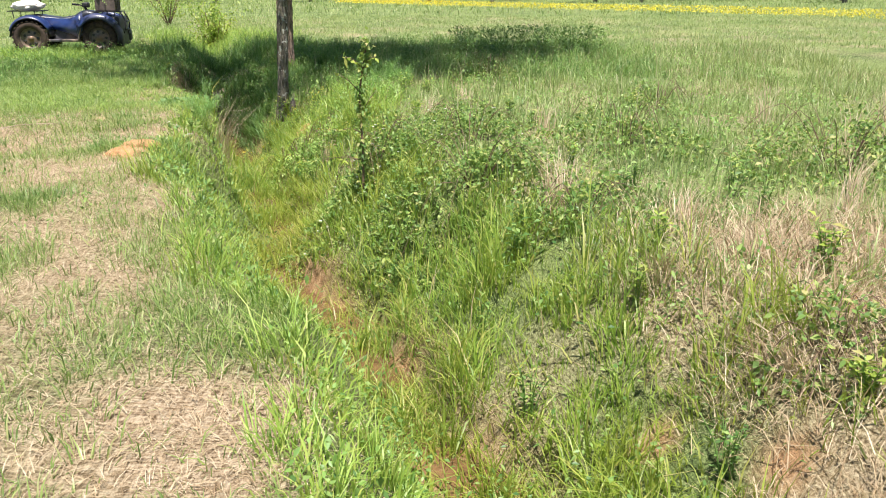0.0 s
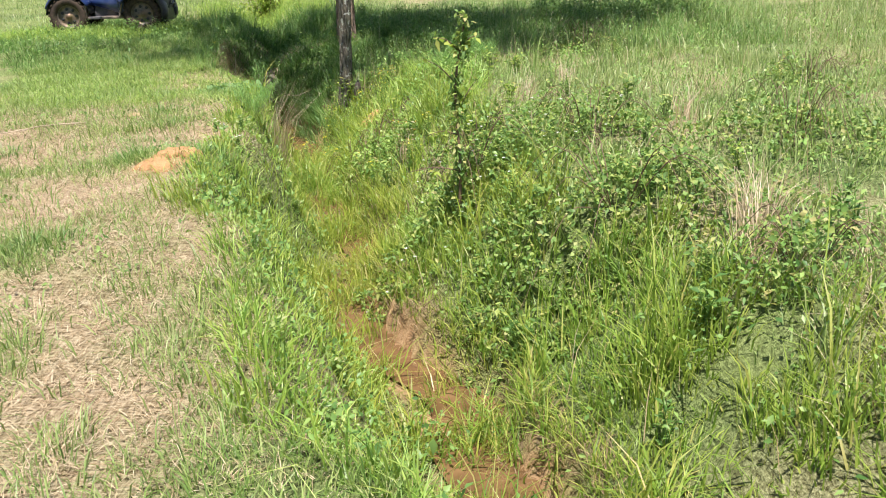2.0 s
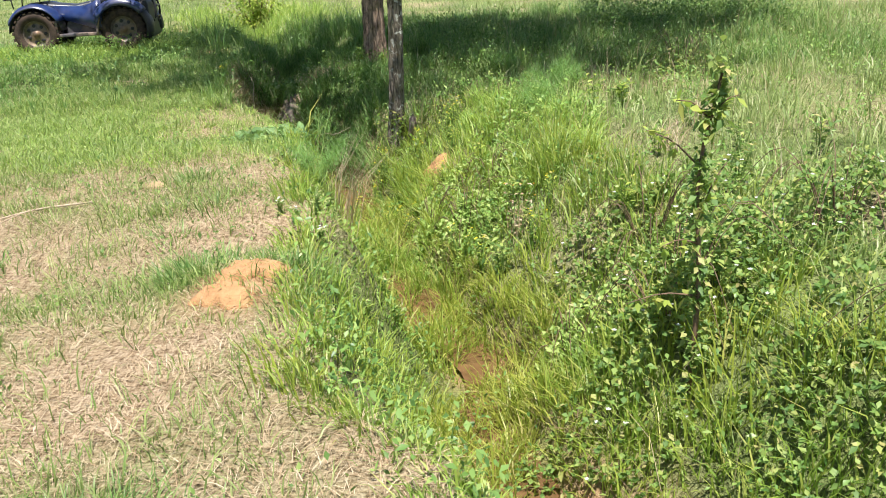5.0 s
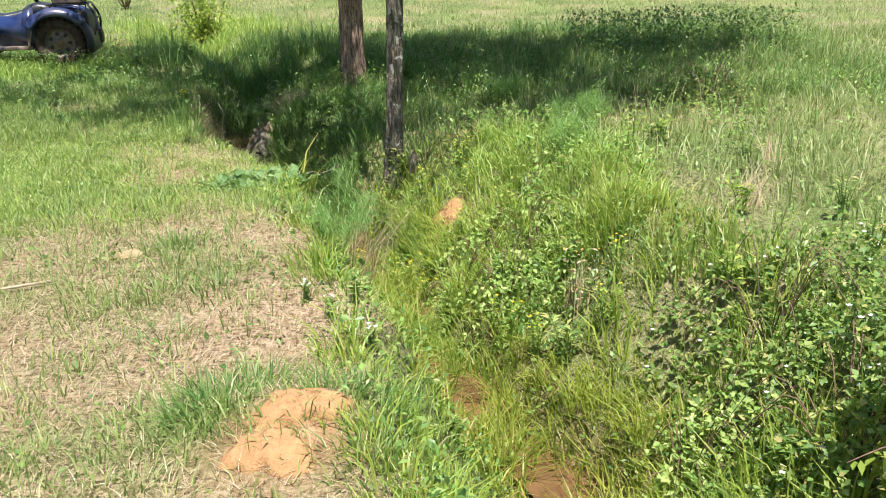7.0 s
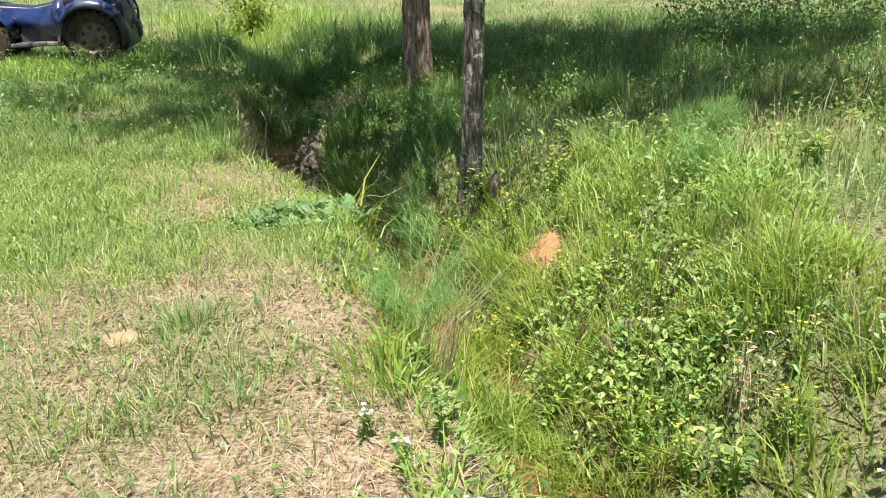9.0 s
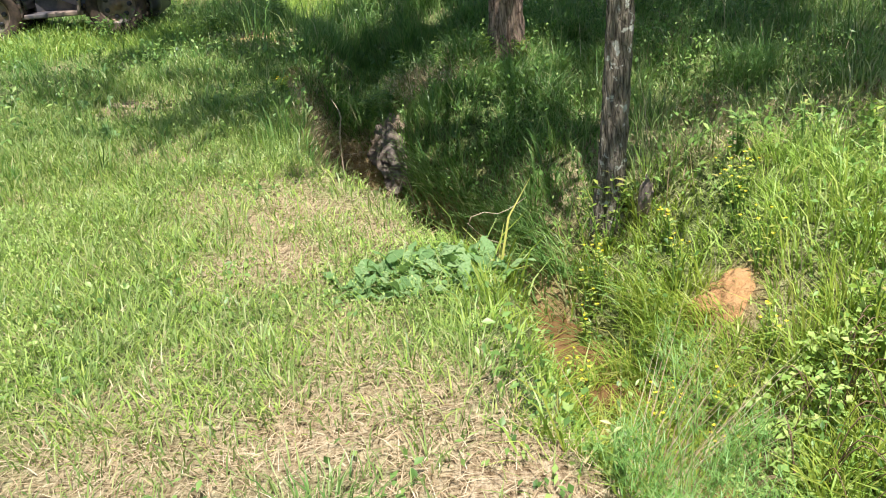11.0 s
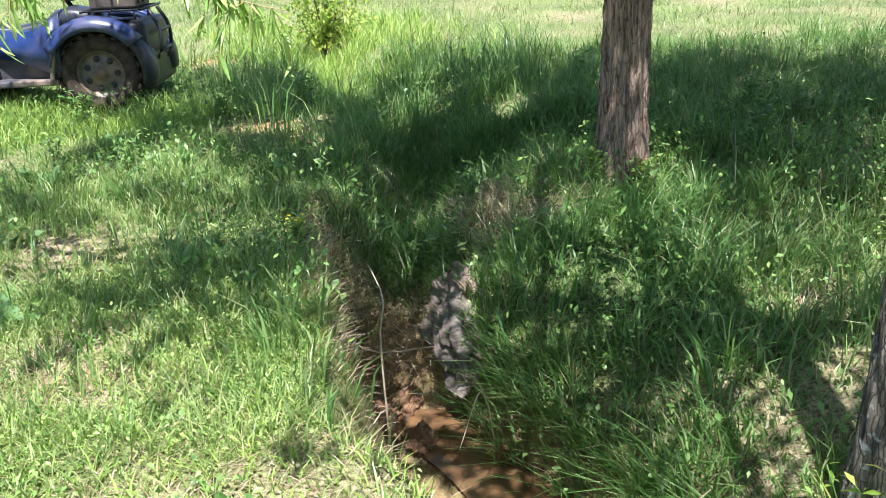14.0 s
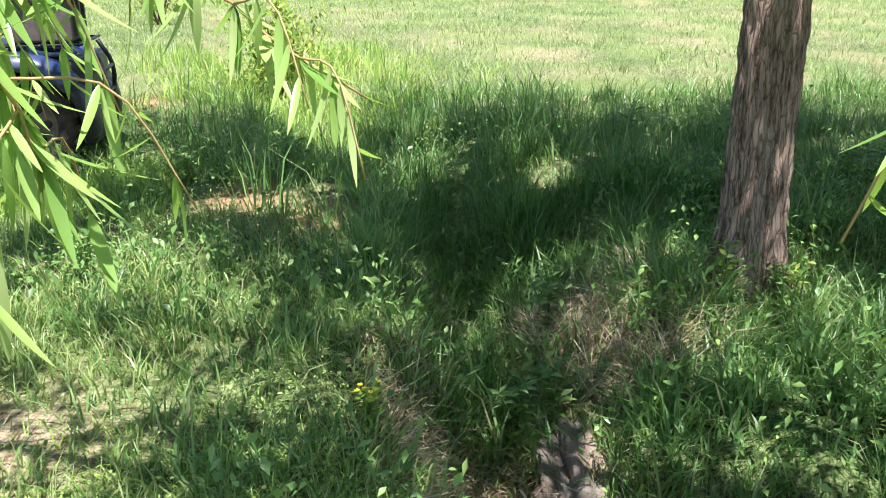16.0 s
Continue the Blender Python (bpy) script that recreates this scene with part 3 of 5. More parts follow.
def leaves(name, c, d, length, width, material, parent=None, droop=0.25, tags=None):
    """Folded pointed leaves at c that grow along d."""
    c, d = np.asarray(c, float), np.asarray(d, float)
    n = len(c)
    d = d / (np.linalg.norm(d, axis=1)[:, None] + 1e-9)
    side = np.cross(d, np.array([0, 0, 1.0]) + rng.normal(0, 0.35, (n, 3)))
    side /= np.linalg.norm(side, axis=1)[:, None] + 1e-9
    up = np.cross(side, d)
    L, W = np.broadcast_to(length, (n,))[:, None], np.broadcast_to(width, (n,))[:, None]
    v = np.empty((n, 5, 3))
    v[:, 0] = c
    v[:, 1] = c + d * L * 0.45 + side * W * 0.5
    v[:, 2] = c + d * L - np.array([0, 0, 1]) * L * droop
    v[:, 3] = c + d * L * 0.45 - side * W * 0.5
    v[:, 4] = c + d * L * 0.5 - up * W * 0.16
    loops = ((np.arange(n) * 5)[:, None] + np.array([0, 1, 4, 1, 2, 4, 2, 3, 4, 3, 0, 4])).ravel()
    ob = link_mesh(name, v.reshape(-1, 3), np.full(4 * n, 3), loops, material)
    if parent:
        ob.parent = parent
    if tags:
        tagged(ob, *tags, kind="stuff")
    return ob


# ---- trees ----
def trunk_mesh(x, y, r0, r1, h, lean, twist, seed, sides=60, rows=110):
    z = np.linspace(-0.25, h, rows)
    th = np.linspace(0, 2 * np.pi, sides, endpoint=False)
    T, Z = np.meshgrid(th, z)
    f = np.clip(Z / h, 0, 1)
    R = r0 + (r1 - r0) * f + 0.35 * r0 * np.exp(-np.clip(Z, 0, None) / 0.16) * (1 + 0.4 * np.sin(4 * T + seed))
    warp = 1.4 * np.sin(2.1 * Z + seed) + 0.9 * np.sin(5.3 * Z + 2 * T + seed) + 0.5 * np.sin(13 * Z + 3 * T)
    fur = np.abs(np.sin(6.5 * T + 0.5 * warp)) ** 0.6 + 0.6 * np.abs(np.sin(10 * T - 0.7 * warp + 1.5 * np.sin(9 * Z + T))) + 0.35 * np.sin(17 * T + 23 * Z + warp)
    R = R * (1 + 0.085 * (fur - 1)) + 0.004 * np.sin(31 * Z + 7 * T)
    cx = lean[0] * Z + twist * np.sin(1.1 * Z + seed)
    cy = lean[1] * Z + twist * np.cos(0.9 * Z + seed)
    X, Y = x + cx + R * np.cos(T), y + cy + R * np.sin(T)
    v = np.stack([X, Y, Z], -1).reshape(-1, 3)
    i = np.arange(rows * sides).reshape(rows, sides)
    j = np.roll(i, -1, 1)
    q = np.stack([i[:-1], j[:-1], j[1:], i[1:]], -1).reshape(-1, 4)
    return v, [tuple(a) for a in q]


def tree(at, r0, r1, h, lean, twist, seed, bark_material, crowns, label):
    gz = float(land(at[0], at[1]))
    t = thing("tree", (at[0], at[1], gz), label, "tree", "trees beside the ditch")
    v, f = trunk_mesh(0, 0, r0, r1, h, lean, twist, seed)
    part("trunk", v, f, bark_material, t)
    top = np.array([lean[0] * h, lean[1] * h, h])
    base = np.array([at[0], at[1], gz])
    cs, ds = [], []
    for cx, cy, cz, rx, ry, rz, limbs, count in crowns:
        c = np.array([cx, cy, cz]) - base
        for k in range(limbs):
            a = 2 * np.pi * (k + rng.random() * 0.5) / limbs
            start = top * (0.72 + 0.28 * rng.random())
            end = c + np.array([rx * 0.75 * np.cos(a), ry * 0.75 * np.sin(a), rz * rng.uniform(-0.2, 0.8)])
            mid = start * 0.5 + end * 0.5 + np.array([0, 0, 0.35]) + rng.normal(0, 0.15, 3)
            line = curve(start, mid, end, n=12)
            part("limb", *tube(line, np.linspace(r1 * 0.5, 0.02, 12), 7), bark_material, t)
            n = count // limbs
            # twigs that hang from the limb, with leaves along them
            for q in range(10):
                g = rng.normal(0, 1, 3)
                p0 = c + g / np.linalg.norm(g) * rng.random() ** 0.4 * np.array([rx, ry, rz]) * 1.05
                way = rng.normal(0, 0.6, 3) + np.array([0, 0, -0.6])
                way /= np.linalg.norm(way)
                ln = rng.uniform(0.5, 1.1)
                m = n // 10
                s = rng.random(m)[:, None]
                cs.append(p0 + way * s * ln + np.array([0, 0, -0.25]) * s ** 2 + rng.normal(0, 0.10, (m, 3)))
                ds.append(way + rng.normal(0, 0.7, (m, 3)))
    cs, ds = np.concatenate(cs), np.concatenate(ds)
    cs[:, 2] = np.maximum(cs[:, 2], 2.15 - gz)
    tagged(leaves("crown", cs, ds, u01(len(cs), .12, .18), u01(len(cs), .036, .052), WILLOW, t), kind="stuff")
    return t


tree_grey = tree((-2.385, 12.85), .074, .064, 3.2, (0.05, 0.02), 0.015, 1.0, BARK_GREY, [(-3.0, 12.95, 3.7, .8, .7, .7, 4, 300), (-2.3, 11.85, 4.0, .55, .4, .4, 2, 320), (-1.15, 12.3, 4.0, .95, .55, .5, 4, 760), (.35, 12.5, 4.1, 1.0, .55, .5, 4, 1300), (-6.0, 13.6, 4.0, .9, .5, .4, 2, 700), (-3.3, 13.7, 4.0, .8, .6, .5, 3, 420), (-4.1, 13.0, 3.4, .75, .55, .5, 2, 700), (-4.85, 12.9, 3.5, .75, .5, .4, 2, 520)],
                 "slender tree with grey lichened bark on the ditch edge")
tree((-2.76, 15.62), .138, .118, 3.4, (0.018, 0.0), 0.02, 4.0, BARK_RED,
                [(-1.6, 15.9, 4.4, 2.6, 1.5, 1.0, 9, 15000), (0.0, 14.4, 4.1, 1.7, 1.0, .7, 5, 3600), (-1.2, 14.0, 4.1, 1.3, .55, .6, 4, 1100), (-4.0, 14.2, 4.2, 1.1, .8, .6, 4, 2100), (1.2, 16.1, 4.0, 1.9, 1.3, .8, 6, 10500), (-4.8, 15.7, 4.4, 1.6, .9, .8, 4, 7000), (-6.3, 16.3, 4.1, 1.0, .7, .6, 4, 460),
                 (-.6, 12.95, 4.1, 1.5, .6, .5, 5, 1200), (-3.15, 12.15, 4.3, .5, .5, .4, 1, 600), (-2.75, 12.6, 4.3, .35, .3, .3, 1, 150), (-2.0, 17.6, 4.4, 2.5, 1.0, .8, 6, 5500), (-5.4, 17.6, 4.3, 1.4, .9, .6, 4, 2600)],
                "sturdy tree with reddish furrowed bark standing in grass")


def leaf_mesh():
    """A narrow, drooping willow leaf, 1 long, along -z with a slight sideways bow."""
    rows, v, f = 9, [], []
    for i in range(rows):
        s = i / (rows - 1)
        w = 0.068 * math.sin(math.pi * min(1, s ** 0.7)) ** 0.8 + 0.003
        bow = 0.14 * s * s
        v += [(bow, -w, -s), (bow - 0.25 * w, 0, -s), (bow, w, -s)]
        if i:
            a = 3 * i
            f += [(a - 3, a - 2, a + 1, a), (a - 2, a - 1, a + 2, a + 1)]
    me = bpy.data.meshes.new("leaf")
    me.from_pydata(v, [], f)
    me.polygons.foreach_set("use_smooth", np.ones(len(f), bool))
    me.materials.append(WILLOW_NEAR)
    return me


def willow_near():
    m = leafy("willow_leaf_near", [(0, (0.2, 0.4, 0.05)), (1, (0.3, 0.5, 0.08))], 0.5, 0.35)
    oi = m.node_tree.nodes.new("ShaderNodeObjectInfo")
    r = ramp(m, oi.outputs["Random"], [(0, (0.20, 0.36, 0.08)), (0.5, (0.34, 0.50, 0.12)), (1, (0.52, 0.62, 0.24))])
    for l in list(m.node_tree.nodes["Principled BSDF"].inputs["Base Color"].links):
        m.node_tree.links.remove(l)
    link(m, r.outputs[0], m.node_tree.nodes["Principled BSDF"].inputs["Base Color"])
    return m


WILLOW_NEAR = willow_near()
LEAF = leaf_mesh()


def hanging_branch(parent, points, twigs, leaf_len):
    """A drooping twig of the tree, with side twigs and single long leaves."""
    inv = parent.matrix_world.inverted()
    rnd = random.Random(len(points) * 7 + int(points[0][0] * 100))
    main = curve(*points, n=16)
    shapes = [tube(main, np.linspace(0.0026, 0.0009, 16), 6)]
    lines = [main[5:]]
    for k in range(twigs):
        a = main[5 + (k * 10) // max(1, twigs)]
        w = Vector((rnd.uniform(-1, 1), rnd.uniform(-1, 1), -0.5)).normalized() * leaf_len * rnd.uniform(0.7, 1.9)
        b = a + np.array(w) * 0.6 + np.array([0, 0, 0.02])
        c = a + np.array(w) + np.array([0, 0, -0.6 * leaf_len])
        ln = curve(a, b, c, n=8)
        shapes.append(tube(ln, np.linspace(0.0011, 0.0006, 8), 5))
        lines.append(ln)
    v, f = join(*shapes)
    v = np.array([inv @ Vector(p) for p in v])
    br = part("hanging_branch", v, f, TWIG, parent, "thin drooping twig with long narrow leaves")
    for ln in lines:
        n = max(5, int(np.linalg.norm(np.diff(ln, axis=0), axis=1).sum() / 0.012))
        for i in range(n):
            u = (i + rnd.random() * 0.6) / n * (len(ln) - 1)
            p = ln[min(int(u), len(ln) - 1)]
            ob = new("leaf", LEAF)
            ob.parent = br
            s = leaf_len * rnd.uniform(0.55, 1.15)
            ob.matrix_basis = inv.to_3x3().to_4x4() @ Matrix.Translation(inv.to_3x3().inverted() @ (inv @ Vector(p))) @ pose(0, 0, 0, 0, rnd.uniform(-70, 15), rnd.uniform(0, 360)) @ Matrix.Diagonal((s, s * rnd.uniform(.7, 1.2), s, 1))
    return br


hanging_branch(tree_grey, [(-2.9, 13.3, 2.9), (-3.85, 12.75, 2.1), (-4.06, 12.22, 1.54), (-4.02, 12.22, 1.43), (-3.92, 12.2, 1.40)], 12, .066)
hanging_branch(tree_grey, [(-3.0, 13.3, 2.8), (-3.95, 12.7, 2.1), (-4.08, 12.25, 1.60), (-4.09, 12.2, 1.44)], 7, .06)
hanging_branch(tree_grey, [(-3.3, 13.4, 2.9), (-4.5, 12.95, 2.1), (-4.70, 12.8, 1.6), (-4.73, 12.76, 1.36)], 12, .075)
hanging_branch(tree_grey, [(-3.2, 13.4, 2.9), (-4.2, 13.0, 2.1), (-4.42, 12.8, 1.75), (-4.48, 12.75, 1.56)], 8, .07)
hanging_branch(tree_grey, [(-2.8, 13.4, 2.8), (-3.5, 12.6, 2.2), (-3.78, 12.17, 1.75), (-3.81, 12.13, 1.455)], 7, .06)
hanging_branch(tree_grey, [(-3.4, 13.2, 2.9), (-4.4, 12.6, 2.1), (-4.55, 12.41, 1.6), (-4.545, 12.405, 1.47), (-4.53, 12.40, 1.44)], 8, .06)
hanging_branch(tree_grey, [(-3.3, 13.2, 2.9), (-4.3, 12.7, 2.1), (-4.49, 12.51, 1.63), (-4.437, 12.516, 1.52), (-4.355, 12.518, 1.46)], 5, .05)


# ---- brambles and weeds ----
def bramble(at, r, h, count, label, flowers=0, leaf=None):
    gz = float(land(at[0], at[1]))
    t = thing("bramble_bush", (at[0], at[1], gz), label, "bush", "bramble bushes")
    for k in range(14):
        a = rng.uniform(0, 2 * np.pi)
        q = r * rng.uniform(0.7, 1.15)
        e = np.array([q * np.cos(a), q * np.sin(a), 0])
        e[2] = float(land(at[0] + e[0], at[1] + e[1])) - gz + 0.08
        m = e * 0.5 + np.array([0, 0, h * rng.uniform(0.7, 1.0)])
        part("stem", *tube(curve((0.05 * np.cos(a), 0.05 * np.sin(a), -0.02), m, e, n=9), np.linspace(0.0035, 0.0015, 9), 5), STEM, t)
    a = rng.uniform(0, 2 * np.pi, count)
    rim = r * (1 + 0.22 * np.sin(2 * a + at[0] * 9) + 0.16 * np.sin(3 * a + at[1] * 5) + 0.10 * np.sin(7 * a + 2))
    q = rng.random(count) ** 0.55 * 1.12
    p = np.stack([q * rim * np.cos(a), q * rim * np.sin(a), 0 * a], -1)
    lump = np.clip(0.62 + 0.5 * wave(p[:, 0] + at[0], p[:, 1] + at[1], 4.2, at[1]) + 0.2 * wave(p[:, 0], p[:, 1], 11, at[0]), 0.12, 1.25)
    p[:, 2] = h * lump * np.clip(1.1 - 0.75 * q ** 2, 0.12, 1) * rng.random(count) ** 0.45
    out = np.stack([0.5 * q * np.cos(a), 0.5 * q * np.sin(a), 0.5 + 0 * a], -1)
    p[:, 2] += land(at[0] + p[:, 0], at[1] + p[:, 1]) - gz + 0.02
    # three leaflets at a point
    c = np.repeat(p, 3, 0)
    d = np.repeat(out * 0.8 + np.array([0, 0, 0.15]), 3, 0) + rng.normal(0, 0.75, (3 * count, 3))
    tagged(leaves("foliage", c, d, u01(3 * count, .025, .058), u01(3 * count, .018, .036), leaf or BRIAR, t), kind="stuff")
    if flowers:
        i = rng.integers(0, count, flowers)
        c = np.repeat(p[i] * 1.04 + np.array([0, 0, 0.02]), 5, 0)
        a = np.tile(np.arange(5) * 2 * np.pi / 5, flowers)
        tagged(leaves("blossom", c, np.stack([np.cos(a), np.sin(a), 0.5 + 0 * a], -1), 0.016, 0.013, WHITE, t, 0.1), kind="stuff")
    return t


bramble((.25, 6.7), .75, .40, 1500, "tangled bramble bush with dull green leaves and bare twigs")
bramble((-.72, 7.95), .62, .44, 1300, "leafy bramble with white blossoms overhanging the ditch", 60)
bramble((.25, 8.3), .6, .42, 800, "leafy bramble with white blossoms among tall grass", 26)
bramble((1.7, 8.1), .55, .45, 700, "low dark bramble bush in the rough meadow grass")
bramble((3.25, 7.0), .85, .55, 1000, "wide bramble bush with yellowing leaves in the meadow")
bramble((.7, 13.4), .55, .42, 600, "small bramble bush with reddish stems in the meadow")
bramble((2.6, 10.6), .5, .35, 420, "low bramble clump in the meadow grass")
bramble((-.6, 8.95), .5, .36, 700, "low bramble with white blossoms on the ditch slope", 40)
bramble((.95, 5.6), .4, .26, 330, "small sprawling bramble among dead grass stalks")
bramble((1.75, 3.6), .4, .18, 260, "low creeping bramble over the parched bank")
for bx, by, br in [(-2.0, 10.75, .34), (-1.72, 10.35, .36), (-1.5, 10.75, .32), (-1.78, 11.1, .3), (-1.15, 8.5, .34)]:
    bramble((bx, by), br, .24, 300, "low round-leaved bramble spilling over the ditch wall", 0, CLOVER)




def weed_leaves(name, n, x0, x1, y0, y1, keep, h0, h1, l0, l1, material, label):
    x, y = rng.uniform(x0, x1, n), rng.uniform(y0, y1, n)
    ok = rng.random(n) < keep(x, y)
    x, y = x[ok], y[ok]
    k = 7
    x, y = np.repeat(x, k) + rng.normal(0, .05, len(x) * k), np.repeat(y, k) + rng.normal(0, .05, len(y) * k)
    c = np.stack([x, y, land(x, y) + rng.uniform(h0, h1, len(x))], -1)
    d = rng.normal(0, 1, c.shape) + np.array([0, 0, 0.25])
    L = u01(len(x), l0, l1)
    return leaves(name, c, d, L, L * u01(len(x), .35, .6), material, None, 0.2, (label, "weeds"))


patchy = lambda s, lo: (lambda a, b: np.clip(lo + 0.9 * wave(a, b, 2.6, s), 0, 1))
weed_leaves("ditch_weeds", 8500, -3.6, 1.6, 2, 12.9, lambda a, b: patchy(2, .45)(a, b) * keep_ditch(a, b), .03, .26, .02, .05, WEED, "small-leaved green weeds on the ditch slopes")
weed_leaves("meadow_weeds", 8500, -2, 5, 3.5, 17, lambda a, b: patchy(6, .35)(a, b) * keep_meadow(a, b), .03, .24, .02, .05, BRIGHT, "broad-leaved weeds among the meadow grass")
weed_leaves("bank_weeds", 2600, -7, -2, 5, 16, lambda a, b: patchy(8, .2)(a, b) * (across(a, b) < -1), .005, .05, .02, .045, WEED, "low clover and small weeds in the mown bank")
weed_leaves("shade_weeds", 3500, -8, 3, 13, 19, lambda a, b: patchy(3, .3)(a, b) * keep_shade(a, b), .03, .28, .025, .06, WEED, "green weeds in the shade of the trees")
weed_leaves("tall_dark_weeds", 900, .2, 3.2, 16.2, 18.2, lambda a, b: np.ones_like(a), .05, .55, .03, .07, WEED, "tall dark leafy weeds at the shade's edge")
weed_leaves("bank_edge_weeds", 1100, -7.5, -4.6, 15.2, 18, lambda a, b: patchy(1, .3)(a, b), .02, .2, .012, .03, BRIGHT, "leafy weeds in long grass beside the vehicle")
weed_leaves("bright_clover", 5600, -6.2, -3.3, 10.6, 14.6, lambda a, b: patchy(5, .5)(a, b) * (across(a, b) < -1) * (1 - .8 * dryness(a, b)), .01, .06, .010, .024, CLOVER, "low bright clover in the bank grass")
weed_leaves("parched_bank_weeds", 900, .7, 3.2, 2.2, 5.9, lambda a, b: parched(a, b) * patchy(9, .55)(a, b), .02, .16, .02, .045, WEED, "low dull weeds tangled in dead grass")
weed_leaves("ditch_head_weeds", 1500, -4.6, -1.2, 12.9, 17, lambda a, b: (across(a, b) > .15) * patchy(7, .45)(a, b), .03, .24, .02, .05, BRIGHT, "green weeds mixed through the grass at the ditch head")
weed_leaves("slope_weeds", 3200, -3.4, .6, 2.2, 11.6, lambda a, b: ((across(a, b) > -1.02) & (across(a, b) < -.4)) * patchy(12, .6)(a, b), .02, .14, .018, .045, BRIGHT, "small green weeds on the near slope of the ditch")
weed_leaves("ditch_lip_weeds", 900, -3.0, -.6, 10.0, 12.9, lambda a, b: (across(a, b) > .2) * patchy(4, .4)(a, b), .02, .26, .025, .06, BRIGHT, "bright green weeds below the grey tree")


# ---- dry sedge tufts ----
def sedge(at, h, n, lean, way, label, material=None):
    t = thing("dry_sedge", (at[0], at[1], float(land(*at))), label, "dry grass", "dry sedge tufts")
    k = rng.normal(0, 0.05, (2, n))
    w = way + rng.normal(0, 0.6, n)
    blades("plume", k[0], k[1], u01(n, .55, 1.0) * h, u01(n, .003, .006), u01(n, lean * .5, lean * 1.3), w, material or SEDGE, "", parent=t, z=np.zeros(n))
    return t


sedge((-2.70, 10.3), 1.15, 80, .45, 0.2, "tall tan plume of dry sedge leaning over the ditch")
for a, h, n, l, w in [((.8, 6.0), .7, 46, .55, 1.9), ((.95, 6.3), .55, 40, .7, 0.5), ((1.2, 4.45), .36, 90, .8, -2.2), ((1.75, 4.7), .38, 90, .8, 2.8), ((2.1, 4.1), .34, 80, .9, -1.5),
                      ((1.5, 5.3), .42, 70, .7, 1.0), ((3.6, 7.6), .8, 40, .4, .8), ((4.2, 8.2), .8, 40, .4, .4), ((3.3, 9.0), .7, 36, .4, 1.2), ((1.0, 8.6), .45, 50, .5, 1), ((1.6, 3.6), .4, 90, .9, 2.5),
                      ((2.7, 5.6), .6, 60, .6, .6), ((-.2, 10.2), .4, 50, .6, .6), ((.3, 11.0), .4, 50, .6, 2.0), ((-1.35, 9.9), .38, 40, .35, 1.3), ((-3.55, 15.35), .35, 60, .9, -1.7)]:
    sedge(a, h, n, l, w, "tuft of dry tan sedge stalks in the rough grass")


# green feathery plants
FEATHER = leafy("feathery_green", [(0, (0.12, 0.28, 0.06)), (0.5, (0.20, 0.40, 0.10)), (1, (0.32, 0.50, 0.16))], 0.45)


def fennel(at, h, n, label):
    t = thing("feathery_weed", (at[0], at[1], float(land(*at))), label, "weed", "feathery weeds")
    needles = []
    for k in range(11):
        a = rng.uniform(0, 6.28)
        e = np.array([0.24 * np.cos(a), 0.24 * np.sin(a), h * rng.uniform(.55, 1)]) * rng.uniform(.7, 1.1)
        ln = curve((0, 0, -0.02), e * 0.5 + np.array([0, 0, .06]), e + np.array([0, 0, -.03]), n=9)
        part("stem", *tube(ln, np.linspace(.0035, .001, 9), 5), GREEN, t)
        u = rng.uniform(2, 8, n // 11)
        needles.append(np.stack([np.interp(u, range(9), ln[:, c]) for c in range(3)], -1) + rng.normal(0, .03, (len(u), 3)))
    p = np.concatenate(needles)
    blades("frond_clump", p[:, 0], p[:, 1], u01(len(p), .03, .07), u01(len(p), .0015, .003), u01(len(p), .6, 1.12), rng.uniform(0, 6.28, len(p)), FEATHER, "", parent=t, z=p[:, 2])


for a, h in [((-2.72, 9.75), .5), ((-.85, 12.3), .5), ((-.6, 12.7), .4), ((-1.0, 11.7), .35), ((-1.2, 14.1), .4)]:
    fennel(a, h, 2600, "soft feathery green weed on the ditch edge")


# ---- humps, stones, dead wood ----
def lump(name, at, size, turn, rough, material, label, category, sink=0.2, seed=0.0, hollow=0.0):
    """An uneven rounded mass resting on the ground."""
    bm = bmesh.new()
    bmesh.ops.create_icosphere(bm, subdivisions=5, radius=1)
    for v in bm.verts:
        n = noise.fractal(v.co * 1.6 + Vector((seed, seed, 0)), 0.9, 2.1, 5) * rough + 0.05 * noise.fractal(v.co * 7 + Vector((0, seed, 2)), 0.6, 2.0, 4)
        if hollow:
            n -= hollow * max(0.0, noise.noise(v.co * 2.6 + Vector((seed * 2, 3, 1))) - 0.18) * 2.2
        v.co = Vector((v.co.x * size[0], v.co.y * size[1], v.co.z * size[2])) * (1 + n)
    me = bpy.data.meshes.new(name)
    bm.to_mesh(me)
    bm.free()
    me.polygons.foreach_set("use_smooth", np.ones(len(me.polygons), bool))
    me.materials.append(material)
    ob = new(name, me)
    z = at[2] if len(at) > 2 else float(land(at[0], at[1])) + size[2] * (1 - 2 * sink)
    ob.matrix_world = pose(at[0], at[1], z, *turn)
    return tagged(ob, label, category)


